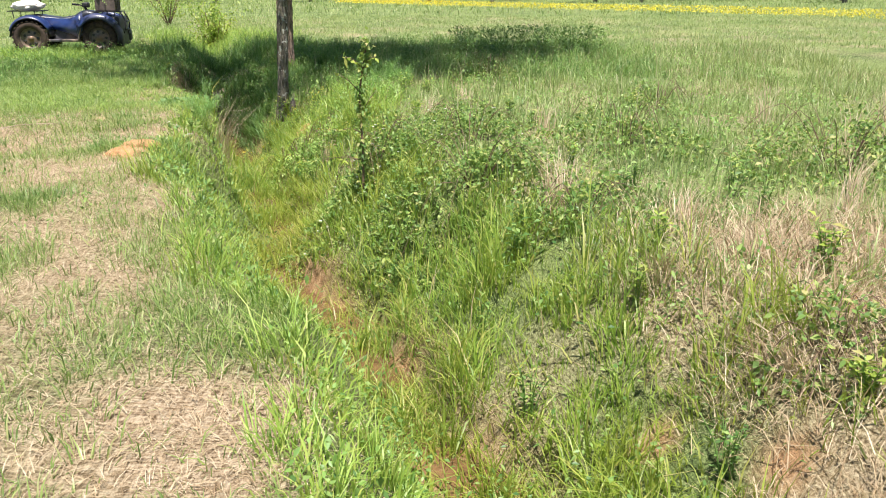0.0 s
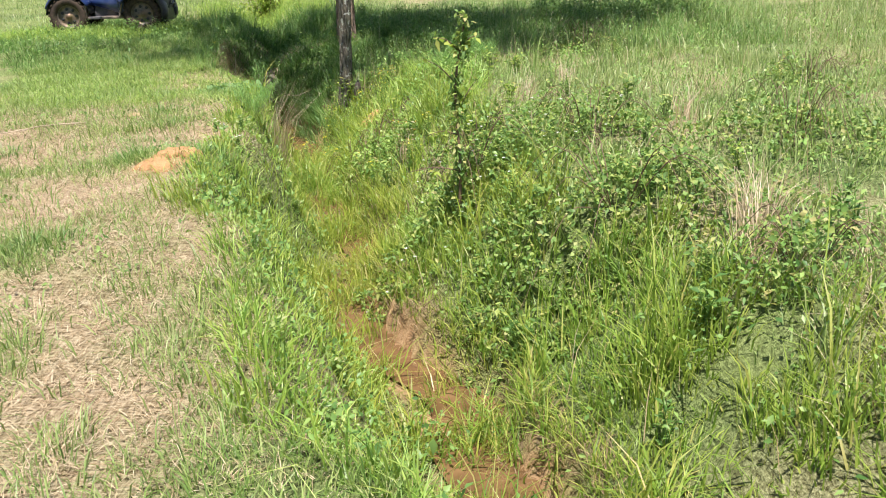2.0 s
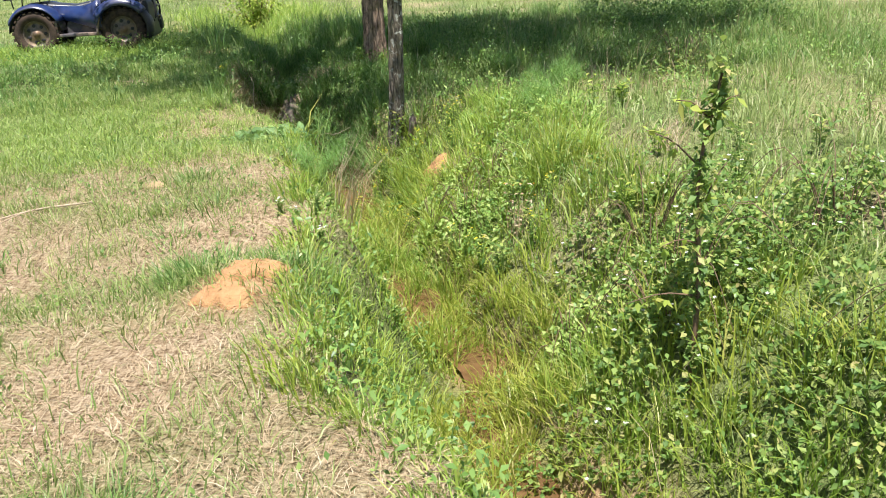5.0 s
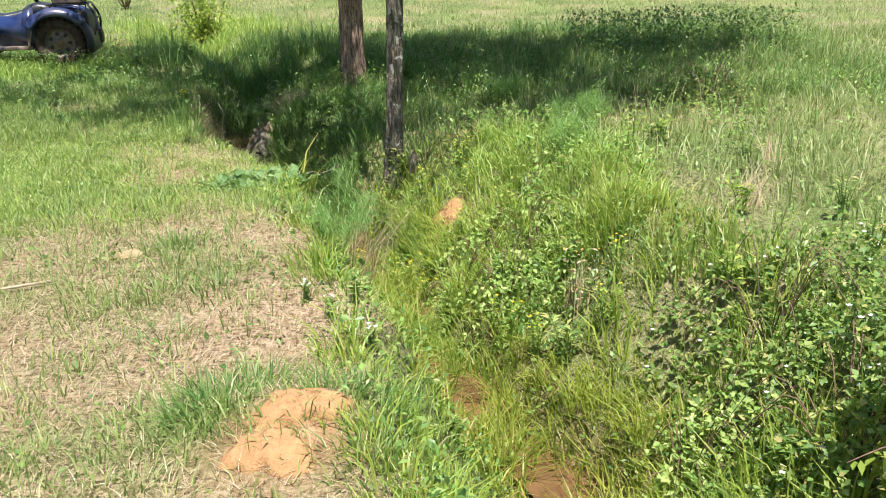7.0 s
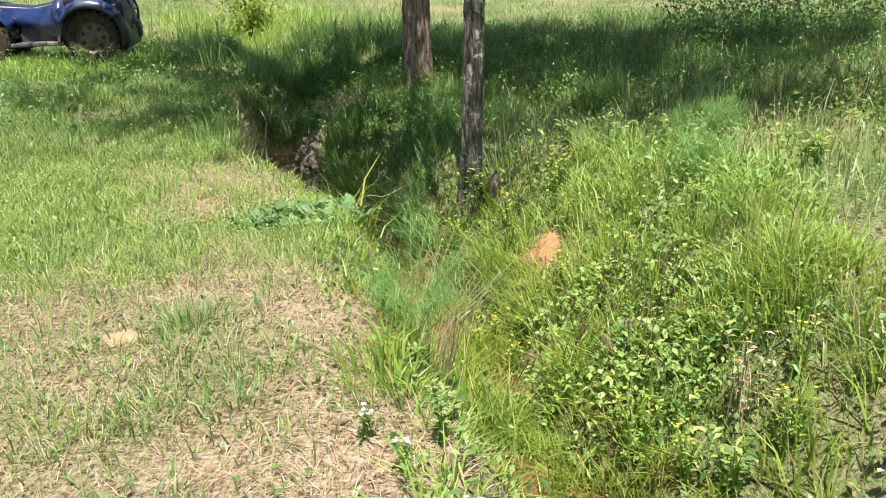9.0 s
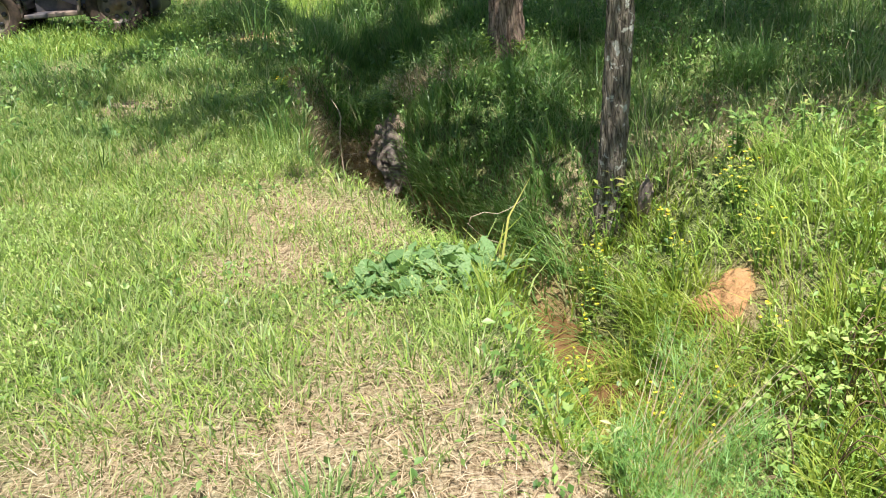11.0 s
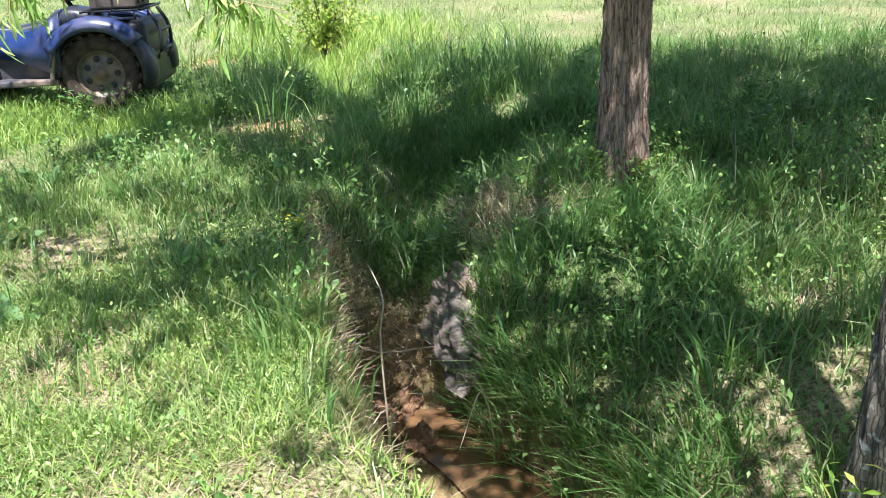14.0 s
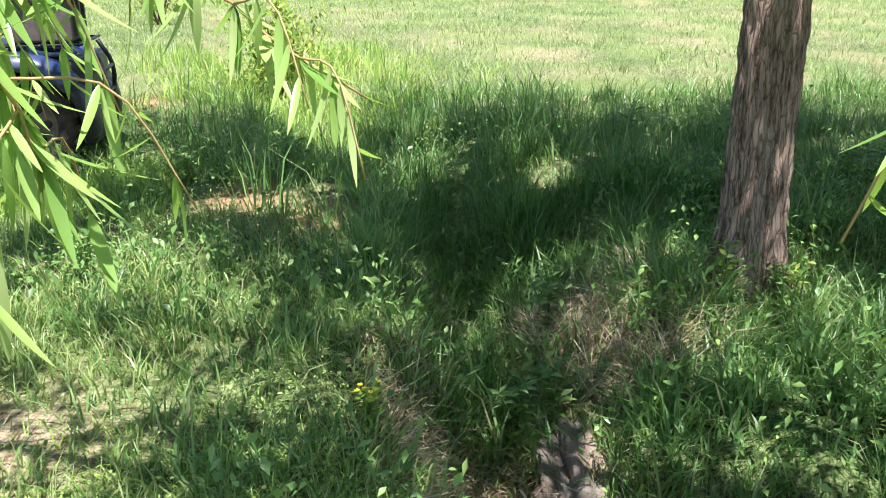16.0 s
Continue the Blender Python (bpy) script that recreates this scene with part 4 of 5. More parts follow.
def clay_heap(at, r, h, seed, label):
    """A low crumbling heap of clay that runs out into the ground."""
    k, m = 30, 72
    rho, th = np.meshgrid(np.linspace(0, 1, k), np.linspace(0, 2 * np.pi, m), indexing="ij")
    rim = r * (1 + .22 * np.sin(2 * th + seed) + .14 * np.sin(3 * th + 2 * seed) + .07 * np.sin(8 * th))
    X, Y = rho * rim * np.cos(th), rho * rim * np.sin(th)
    gz = float(land(at[0], at[1]))
    bits = .22 * wave(X, Y, 13, seed) + .16 * wave(X, Y, 31, seed + 2) + .12 * wave(X, Y, 70, seed + 4)
    Z = land(at[0] + X, at[1] + Y) - gz + h * (1 - rho ** 2.2) * (1 + 1.6 * bits) + .012 - .05 * rho ** 6
    ob = grid_mesh("clay_mound", X, Y, Z, CLAY)
    ob.location = (at[0], at[1], gz)
    return tagged(ob, label, "soil mound")


clay_heap((-2.79, 7.88), .17, .03, 1, "crumbling orange clay mound on the ditch edge")
clay_heap((-2.86, 7.64), .15, .018, 2, "low orange clay spill beside the larger mound")
clay_heap((-1.97, 11.97), .16, .05, 3, "rounded orange clay mound on the weedy slope")
lump("dirt_clod", (-3.87, 9.76), (.085, .06, .03), (0, 0, 20), .2, plain("pale_dirt", (.30, .21, .12), (.44, .32, .19), 20, .95), "pale dry dirt clod lying on dead grass", "clod", .4, 4)
lump("rotten_log", (-3.72, 14.5, -.34), (.165, .36, .12), (30, 14, 14), .40, DEADWOOD, "weathered grey rotten log with hollows in the ditch head", "log", .3, 5, .8)
lump("wood_stump", (-2.2, 12.72), (.035, .035, .16), (4, 6, 0), .4, DEADWOOD, "small weathered stump beside the grey tree", "stump", .25, 7)
for k, (ax, ay, sx) in enumerate([(-4.1, 13.95, .09), (-4.02, 14.3, .10), (-3.9, 14.0, .08)]):
    lump("clay_clod", (ax, ay), (sx, sx * .8, sx * .9), (0, 0, 40 * k), .5, SHADED_CLAY, "red clay clod broken from the ditch wall", "clod", .35, 10 + k)


def rod(name, points, r, material, label, category, n=9):
    v, f = tube(curve(*points, n=n), np.linspace(r, r * 0.5, n), 6)
    o = Vector(points[0])
    ob = part(name, v - np.array(o), f, material, None)
    ob.location = o
    return tagged(ob, label, category)


PALEWOOD = plain("bleached_wood", (.36, .28, .19), (.52, .43, .31), 30, .8)
gl = lambda a, b, h=0.0: (a, b, float(land(a, b)) + h)
rod("fallen_stick", [gl(-4.15, 9.36, .02), gl(-4.45, 9.2, .03), gl(-4.7, 9.02, .02), gl(-5.1, 8.95, .015)], .0075, PALEWOOD, "bleached forked stick lying on dead grass", "stick")
rod("fallen_stick", [gl(-4.45, 9.2, .03), gl(-4.5, 9.05, .04), gl(-4.62, 8.9, .01)], .0045, PALEWOOD, "short bleached twig lying across a stick", "stick")
rod("dead_reed", [gl(-3.98, 13.55, 0), (-4.0, 13.6, .0), (-3.98, 13.62, .18), (-4.06, 13.8, .26)], .005, PALEWOOD, "thin pale dead reed standing in the ditch", "reed")
rod("dead_reed", [gl(-4.35, 13.8, .02), (-4.1, 13.75, -.1), (-3.8, 13.8, -.12)], .004, PALEWOOD, "thin pale reed bridging the ditch", "reed")
rod("dead_twig", [gl(-3.35, 12.55, .03), (-3.2, 12.75, -.28), (-3.0, 12.8, -.25), (-2.85, 12.9, -.2)], .0035, PALEWOOD, "bare grey twig hanging over the water", "twig")
rod("dead_twig", [(-3.2, 12.75, -.28), (-3.1, 12.85, -.42), (-2.95, 12.8, -.46)], .0025, PALEWOOD, "bare thin twig over muddy water", "twig")
rod("dead_twig", [gl(-3.55, 13.9, .05), (-3.6, 13.75, -.3), (-3.7, 13.6, -.5)], .0035, PALEWOOD, "bare twig leaning down the ditch wall", "twig")


# dead roots and grass hanging down the broken ditch wall
def hanging_roots(n, y0, y1, e0, e1, label):
    y = rng.uniform(y0, y1, n)
    lo, hi = np.interp(y, CY, CX), np.interp(y, CY, WL)
    e = rng.uniform(e0, e1, n)
    x = lo - hi * e
    return blades("hanging_roots", x, y, u01(n, .05, .15), u01(n, .003, .006), u01(n, .8, 1.05), rng.normal(-0.4, .6, n), SEDGE, label, lift=0.03, category="roots")


x, y, w, o = tufts(80, 12, -4.44, -3.86, 14.36, 14.66, lambda a, b: np.ones_like(a), .05)
blades("hanging_roots", x, y, u01(len(x), .10, .26), u01(len(x), .003, .006), u01(len(x), .9, 1.12), rng.normal(-1.5, .5, len(x)), SEDGE, "tangled tan roots hanging over the broken ditch head", lift=.03, category="roots")
hanging_roots(700, 12.9, 14.6, .72, 1.0, "tan dead roots and grass hanging on the ditch wall")
x, y, w, o = tufts(90, 12, -4.5, -3.6, 14.5, 15.0, lambda a, b: np.ones_like(a), .05)
blades("matted_dead_grass", x, y, u01(len(x), .08, .2), u01(len(x), .003, .006), u01(len(x), .85, 1.1), rng.normal(-1.5, .5, len(x)), SEDGE, "matted tan dead grass over the ditch head", lift=.04)
x, y, w, o = tufts(130, 12, -3.75, -3.1, 14.9, 16.0, lambda a, b: np.ones_like(a), .06)
blades("matted_dead_grass", x, y, u01(len(x), .10, .25), u01(len(x), .003, .006), u01(len(x), .85, 1.1), w, STRAW, "bleached dead grass matted on the slope", lift=.05)
x, y, w, o = tufts(2600, 12, -2.2, .4, 3.2, 10.4, lambda a, b: (np.abs(across(a, b) - .16) < .1) * .9, .04)
blades("bent_dead_grass", x, y, u01(len(x), .06, .18), u01(len(x), .003, .005), u01(len(x), .9, 1.13), w, STEMMY, "bent brown grass over the muddy water", lift=.02)


# ---- single plants ----
def dock_leaf():
    m = leafy("dock_leaf_large", [(0, (0.10, 0.25, 0.07)), (1, (0.17, 0.35, 0.11))], 0.35, 0.6)
    oi = m.node_tree.nodes.new("ShaderNodeObjectInfo")
    r = ramp(m, oi.outputs["Random"], [(0, (0.08, 0.20, 0.06)), (0.5, (0.16, 0.33, 0.11)), (1, (0.30, 0.46, 0.20))])
    n = noise_tex(m, 9, 4)
    col = mix(m, n.outputs[0], r.outputs[0], mix(m, 0.5, r.outputs[0], (0.30, 0.42, 0.16)))
    b = m.node_tree.nodes["Principled BSDF"]
    for l in list(b.inputs["Base Color"].links):
        m.node_tree.links.remove(l)
    link(m, col, b.inputs["Base Color"])
    bump(m, n.outputs[0], 0.5, 0.05)
    return m


DOCK_LEAF = dock_leaf()


def rosette(at, n, l0, l1, wide, rise, material, label, name="dock_plant", category="plant", sheet=5):
    """A plant of large wavy leaves that arch out from its middle."""
    t = thing(name, (at[0], at[1], float(land(at[0], at[1]))), label, category)
    shapes = []
    for k in range(sheet):
        v, f = [], []
        ph = k * 1.7
        for i in range(9):
            q = i / 8
            w = wide * math.sin(math.pi * min(1, 0.06 + 0.94 * q ** 0.8)) ** 0.7
            z = rise * math.sin(1.9 * q) - 0.25 * rise * q * q
            for j in (-1, -.5, 0, .5, 1):
                v.append((0.15 * q + q * 0.85, j * w, z - 0.12 * w * (1 - abs(j)) * 2 + 0.5 * w * abs(j) * math.sin(9 * q + ph + 2 * j) + 0.2 * w * math.sin(5 * q + ph)))
            if i:
                for j in range(4):
                    a = 5 * i + j
                    f.append((a - 5, a - 4, a + 1, a))
        me = bpy.data.meshes.new("leaf")
        me.from_pydata(v, [], f)
        me.polygons.foreach_set("use_smooth", np.ones(len(f), bool))
        me.materials.append(material)
        shapes.append(me)
    rnd = random.Random(int(at[0] * 31 + at[1] * 17 + n))
    for i in range(n):
        ob = new("leaf", shapes[i % sheet])
        ob.parent = t
        s = rnd.uniform(l0, l1)
        ob.matrix_basis = pose(rnd.gauss(0, .05), rnd.gauss(0, .05), 0.01, rnd.uniform(-35, 35), rnd.uniform(-38, 14), rnd.uniform(0, 360)) @ Matrix.Diagonal((s, s * rnd.uniform(.8, 1.25), s, 1))
    return t


for a, n in [((-3.65, 11.28), 24), ((-3.51, 11.40), 28), ((-3.37, 11.48), 28), ((-3.23, 11.44), 26), ((-3.09, 11.38), 20), ((-3.43, 11.24), 16), ((-3.27, 11.30), 16)]:
    rosette(a, n, .07, .16, .17, .30, DOCK_LEAF, "dock plant with wavy green leaves at the ditch edge")
for a in [(-5.5, 13.5), (-6.3, 15.4), (-5.9, 14.3), (-7.2, 15.9), (-4.3, 15.5), (-4.15, 15.75)]:
    rosette(a, 9, .07, .14, .2, .4, DOCK_LEAF, "broad-leaved weed in the long grass", "broadleaf_weed")


def leafy_plant(at, stems, h, leaf, material, label, bloom=None, name="leafy_weed"):
    t = thing(name, (at[0], at[1], float(land(at[0], at[1]))), label, "plant")
    cs, ds, tops = [], [], []
    for k in range(stems):
        a = rng.uniform(0, 6.28)
        e = np.array([.45 * h * np.cos(a) * rng.random(), .45 * h * np.sin(a) * rng.random(), h * rng.uniform(.7, 1.05)])
        ln = curve((.02 * np.cos(a), .02 * np.sin(a), -.02), e * .5 + np.array([0, 0, .02]), e, n=7)
        part("stem", *tube(ln, np.linspace(.0045, .002, 7), 5), WEED, t)
        tops.append(e)
        for i in range(11):
            p = ln[min(6, 1 + i // 2)]
            b = i * 2.4 + k
            cs.append(p)
            ds.append((np.cos(b), np.sin(b), .55))
    n = len(cs)
    tagged(leaves("leaf", cs, ds, u01(n, .7, 1.2) * leaf, u01(n, .25, .38) * leaf, material, t), kind="stuff")
    if bloom:
        c = np.repeat(np.array(tops) + np.array([0, 0, .015]), 5, 0)
        a = np.tile(np.arange(5) * 2 * np.pi / 5, stems)
        tagged(leaves("blossom", c, np.stack([np.cos(a), np.sin(a), .4 + 0 * a], -1), .011, .009, bloom, t, 0), kind="stuff")
    return t


leafy_plant((-3.9, 14.9), 9, .30, .085, WEED, "leafy green weed above the ditch head")
leafy_plant((-3.75, 14.98), 6, .26, .08, WEED, "leafy green weed beside the ditch head")
leafy_plant((-4.45, 14.28), 9, .14, .05, LUSH, "low yellow-green weed with tiny yellow flowers", YELLOW)
leafy_plant((-2.68, 15.36), 4, .24, .07, LUSH, "bright leafy shoots at the foot of the tree")
leafy_plant((-2.95, 15.42), 4, .26, .07, LUSH, "bright leafy shoots at the foot of the red tree")
leafy_plant((-2.42, 12.72), 5, .5, .06, LUSH, "thin leafy shoots beside the grey trunk")
for a in [(-2.85, 9.0), (-2.72, 8.8), (-2.55, 8.6), (-2.62, 9.3)]:
    leafy_plant(a, 5, .10, .035, GREEN, "small weed with white flowers on the bank", WHITE)
leafy_plant((-1.35, 9.88), 6, .42, .05, SEDGE, "dry reddish weed stalk with orange flowers", ORANGE)
for a in [(-1.6, 9.75), (-1.25, 9.6), (-1.75, 10.0), (-1.1, 9.9)]:
    leafy_plant(a, 6, .28, .045, LUSH, "weed with small yellow flowers on the slope", YELLOW)
rnd = random.Random(5)
for k in range(16):
    a = (rnd.uniform(-2.75, -1.75), rnd.uniform(11.2, 12.6))
    leafy_plant(a, 6, rnd.uniform(.22, .34), .045, LUSH, "yellow-flowered weed below the grey tree", YELLOW)


rnd = random.Random(21)
for k in range(70):
    wy0 = rnd.uniform(3.2, 13.0)
    mid = float(np.interp(wy0, CY, CX))
    if k % 4 == 0:
        wy0 = 3.2 + (wy0 - 3.2) * 0.7
        mid = float(np.interp(wy0, CY, CX))
        wx0 = mid - float(np.interp(wy0, CY, WL)) * rnd.uniform(.45, 1.0)
    else:
        wx0 = mid + rnd.uniform(.35, 3.0)
    leafy_plant((wx0, wy0), rnd.randint(4, 7), rnd.uniform(.18, .36) * (.5 if k % 4 == 0 else 1), rnd.uniform(.045, .085) * (.7 if k % 4 == 0 else 1), (GREEN, BRIAR, LUSH, WEED)[k % 4], "broad-leaved green weed standing among the ditch grass")
for k in range(26):
    leafy_plant((rnd.uniform(-6.8, 1.5), rnd.uniform(14.8, 18.2)), rnd.randint(4, 7), rnd.uniform(.18, .34), rnd.uniform(.05, .09), WEED, "broad-leaved green weed in the shaded grass")
n = 1200
sx, sy = rng.uniform(-2.2, 6, n), rng.uniform(3, 18.5, n)
ok = across(sx, sy) > .3
sx, sy = sx[ok], sy[ok]
blades("seed_stalks", sx, sy, u01(len(sx), .25, .55), u01(len(sx), .003, .005), u01(len(sx), .1, .6), rng.uniform(0, 6.28, len(sx)), STRAW, "thin pale seed stalks standing above the grass")


def tuft_thing(at, n, h, material, label):
    t = thing("grass_tuft", (at[0], at[1], float(land(at[0], at[1]))), label, "grass tuft", "grass tufts on the bank")
    k = rng.normal(0, .09, (2, n))
    blades("blade_clump", k[0], k[1], u01(n, .6, 1.1) * h, u01(n, .004, .008), u01(n, .4, 1.0), np.arctan2(k[1], k[0]) + rng.normal(0, .5, n), material, "", parent=t, z=np.zeros(n))


for a, h in [((-3.08, 8.0), .18), ((-3.16, 7.92), .15), ((-2.98, 8.1), .15), ((-3.9, 6.75), .14), ((-4.1, 6.65), .13), ((-2.78, 6.0), .13), ((-2.9, 5.9), .11), ((-3.3, 9.2), .12), ((-2.55, 7.6), .14), ((-2.5, 7.9), .15), ((-2.62, 7.95), .12), ((-3.45, 8.7), .1), ((-3.6, 9.9), .12), ((-4.3, 8.3), .1)]:
    tuft_thing(a, 110, h, DEEP, "dense dark green grass tuft on the dry bank")


for a, n, h in [((-2.84, 7.8), 26, .14), ((-2.74, 7.7), 22, .12), ((-2.72, 7.9), 24, .13), ((-2.92, 7.7), 16, .10), ((-2.82, 7.5), 18, .09), ((-1.93, 11.9), 20, .12)]:
    tuft_thing(a, n, h, GREEN, "sparse grass tuft growing through orange clay")


# the vine-wrapped sapling
def vine_sapling(at):
    gz = float(land(*at))
    t = thing("vine_sapling", (at[0], at[1], gz), "dead sapling stem wrapped in dark leafy vine", "sapling")
    top = 1.02 - gz
    line = curve((0, 0, -.05), (.02, 0, top * .35), (.0, .02, top * .7), (.07, 0, top), n=14)
    part("stem", *tube(line, np.linspace(.014, .006, 14), 8), STEM, t)
    for b, e in [(.72, (-.22, .05, .16)), (.85, (-.16, -.06, .10)), (.6, (.14, .06, .24)), (.9, (.12, 0, .10)), (.5, (-.2, -.1, .02)), (.35, (-.34, -.1, .02))]:
        p = line[int(b * 13)]
        q = p + np.array(e)
        part("branch", *tube(curve(p, p * .5 + q * .5 + np.array([0, 0, .03]), q, n=6), np.linspace(.005, .002, 6), 5), STEM, t)
        n = 14
        s = rng.random(n)[:, None]
        tagged(leaves("spray", p + (q - p) * s, rng.normal(0, 1, (n, 3)) + np.array([0, 0, .3]), u01(n, .04, .075), u01(n, .022, .04), LUSH, t), kind="stuff")
    n = 620
    knots = np.array([2, 4, 5, 7, 8, 9, 11, 12, 12, 13])
    i = knots[rng.integers(0, 10, n)]
    c = line[i] + rng.normal(0, .021, (n, 3)) + rng.normal(0, 1, (n, 3)) * np.array([0, 0, .035])
    d = rng.normal(0, 1, (n, 3)) + np.array([0, 0, -.2])
    tagged(leaves("vine", c, d, u01(n, .03, .055), u01(n, .018, .034), BRIAR, t), kind="stuff")


vine_sapling((-.72, 7.52))


# ---- the quad bike ----
PAINT = plain("blue_plastic", (.010, .020, .08), (.02, .042, .14), 6, .28, 0, .5, .05, .001, dirt=(.10, .10, .14))
BLACK = plain("black_plastic", (.012, .012, .013), (.03, .03, .032), 30, .45, 0, .4, .2, .001)
VINYL = plain("seat_vinyl", (.02, .022, .03), (.045, .05, .06), 60, .32, 0, .5, .15, .001)
RUBBER = plain("muddy_rubber", (.018, .016, .015), (.10, .07, .05), 14, .85, 0, .2, .4, .004)
STEEL = plain("dull_steel", (.16, .15, .14), (.34, .31, .28), 18, .5, .5, .5, .2, .001, dirt=(.32, .22, .14))
MUDDY = plain("mud_splashed_panel", (.03, .032, .042), (.10, .095, .10), 9, .6, 0, .35, .2, .002, dirt=(.30, .22, .16))
RIM = plain("muddy_rim", (.07, .065, .06), (.20, .17, .14), 22, .55, .4, .4, .2, .001, dirt=(.24, .16, .10))
CRATE = plain("grimy_crate_plastic", (.06, .048, .042), (.17, .135, .115), 10, .6, 0, .3, .2, .002)
SACK = plain("woven_sack", (.62, .56, .50), (.80, .76, .72), 40, .85, 0, .2, .5, .004)
LENS = plain("lamp_glass", (.6, .62, .62), (.75, .77, .77), 8, .08, 0, .5, .02, .001)


def block(x0, x1, y0, y1, z0, z1, r=.02, taper=(1, 1)):
    """A box with rounded edges; taper narrows its top along x and y."""
    bm = bmesh.new()
    bmesh.ops.create_cube(bm, size=1)
    for v in bm.verts:
        k = (taper[0], taper[1]) if v.co.z > 0 else (1, 1)
        v.co = Vector(((x0 + x1) / 2 + v.co.x * (x1 - x0) * k[0], (y0 + y1) / 2 + v.co.y * (y1 - y0) * k[1], (z0 + z1) / 2 + v.co.z * (z1 - z0)))
    bmesh.ops.bevel(bm, geom=list(bm.edges), offset=r, segments=3, affect="EDGES", profile=.6)
    bm.verts.index_update()
    out = ([tuple(v.co) for v in bm.verts], [tuple(v.index for v in f.verts) for f in bm.faces])
    bm.free()
    return out


def loft(sections):
    """A skin through rings of equal corner count, closed at both ends."""
    k = len(sections[0])
    v = [p for s in sections for p in s]
    f = [(i * k + j, i * k + (j + 1) % k, (i + 1) * k + (j + 1) % k, (i + 1) * k + j) for i in range(len(sections) - 1) for j in range(k)]
    return v, f + [tuple(range(k))[::-1], tuple(range((len(sections) - 1) * k, len(sections) * k))]


def saddle(profile, thick=.10):
    """A padded shape along x: rows of x, top height, half width."""
    out = []
    for px, pz, hw in profile:
        out.append([(px, hw * math.cos(a), pz - thick / 2 + (thick / 2) * math.copysign(abs(math.sin(a)) ** .6, math.sin(a))) for a in np.linspace(0, 2 * math.pi, 18, endpoint=False)])
    return loft(out)


def arch(cx, cz, r, a0, a1, y0, y1, thick, n=14, flare=.03):
    """A mudguard swept over a wheel."""
    secs = []
    for a in np.linspace(radians(a0), radians(a1), n):
        c, s_ = math.cos(a), math.sin(a)
        sec = [(y0, r), ((y0 * 2 + y1) / 3, r + .015), ((y0 + 2 * y1) / 3, r + .012), (y1, r - flare), (y1, r - flare - thick), ((y0 + y1) / 2, r - thick), (y0, r - thick)]
        secs.append([(cx + q * c, yy, cz + q * s_) for yy, q in sec])
    return loft(secs)


def lathe(rows, n=40):
    """Turned about the y axis: rows of y, radius."""
    v, f = [], []
    for yy, r in rows:
        v += [(r * math.cos(2 * math.pi * i / n), yy, r * math.sin(2 * math.pi * i / n)) for i in range(n)]
    for k in range(len(rows) - 1):
        f += [(k * n + i, k * n + (i + 1) % n, (k + 1) * n + (i + 1) % n, (k + 1) * n + i) for i in range(n)]
    return v, f


def wheel(parent, x, y, z, r, side, w=.22):
    ax = part("wheel", *lathe([(-w * .2, .02), (-w * .2, .06), (w * .2, .06), (w * .2, .02)], 20), STEEL, parent)
    ax.location = (x, y, z)
    h = w / 2
    ty = lathe([(-h * .62, r * .56), (-h * .9, r * .66), (-h, r * .8), (-h * .86, r * .93), (-h * .5, r * .965), (0, r * .975), (h * .5, r * .965), (h * .86, r * .93), (h, r * .8), (h * .9, r * .66), (h * .62, r * .56), (-h * .62, r * .56)], 44)
    part("tyre", *ty, RUBBER, ax, "muddy knobbly black tyre")
    for sgn in (-1, 1):
        lug = None
        for i in range(22):
            b = 2 * math.pi * i / 22 + sgn * .07
            if lug is None:
                ob = part("tread_lug", *block(-.022, .022, min(sgn * h * .12, sgn * h * .98), max(sgn * h * .12, sgn * h * .98), r * .93, r, .005), RUBBER, ax)
                lug = ob.data
            else:
                ob = new("tread_lug", lug)
                ob.parent = ax
            ob.rotation_euler = (0, b, 0)
    k = side * h
    rim = lathe([(k * .70, r * .575), (k * .66, r * .54), (k * .30, r * .52), (k * .26, r * .44), (k * .34, r * .30), (k * .42, r * .22), (k * .42, r * .14), (k * .62, r * .12), (k * .64, .004)], 40)
    part("rim", *rim, RIM, ax, "dull steel rim with mud")
    for i in range(7):
        a = 2 * math.pi * i / 7
        v, f = lathe([(k * .385, .0), (k * .385, .022), (k * .36, .026), (k * .2, .026)], 12)
        part("vent_hole", [(p[0] + .37 * r * math.cos(a), p[1], p[2] + .37 * r * math.sin(a)) for p in v], f, BLACK, ax)
    return ax


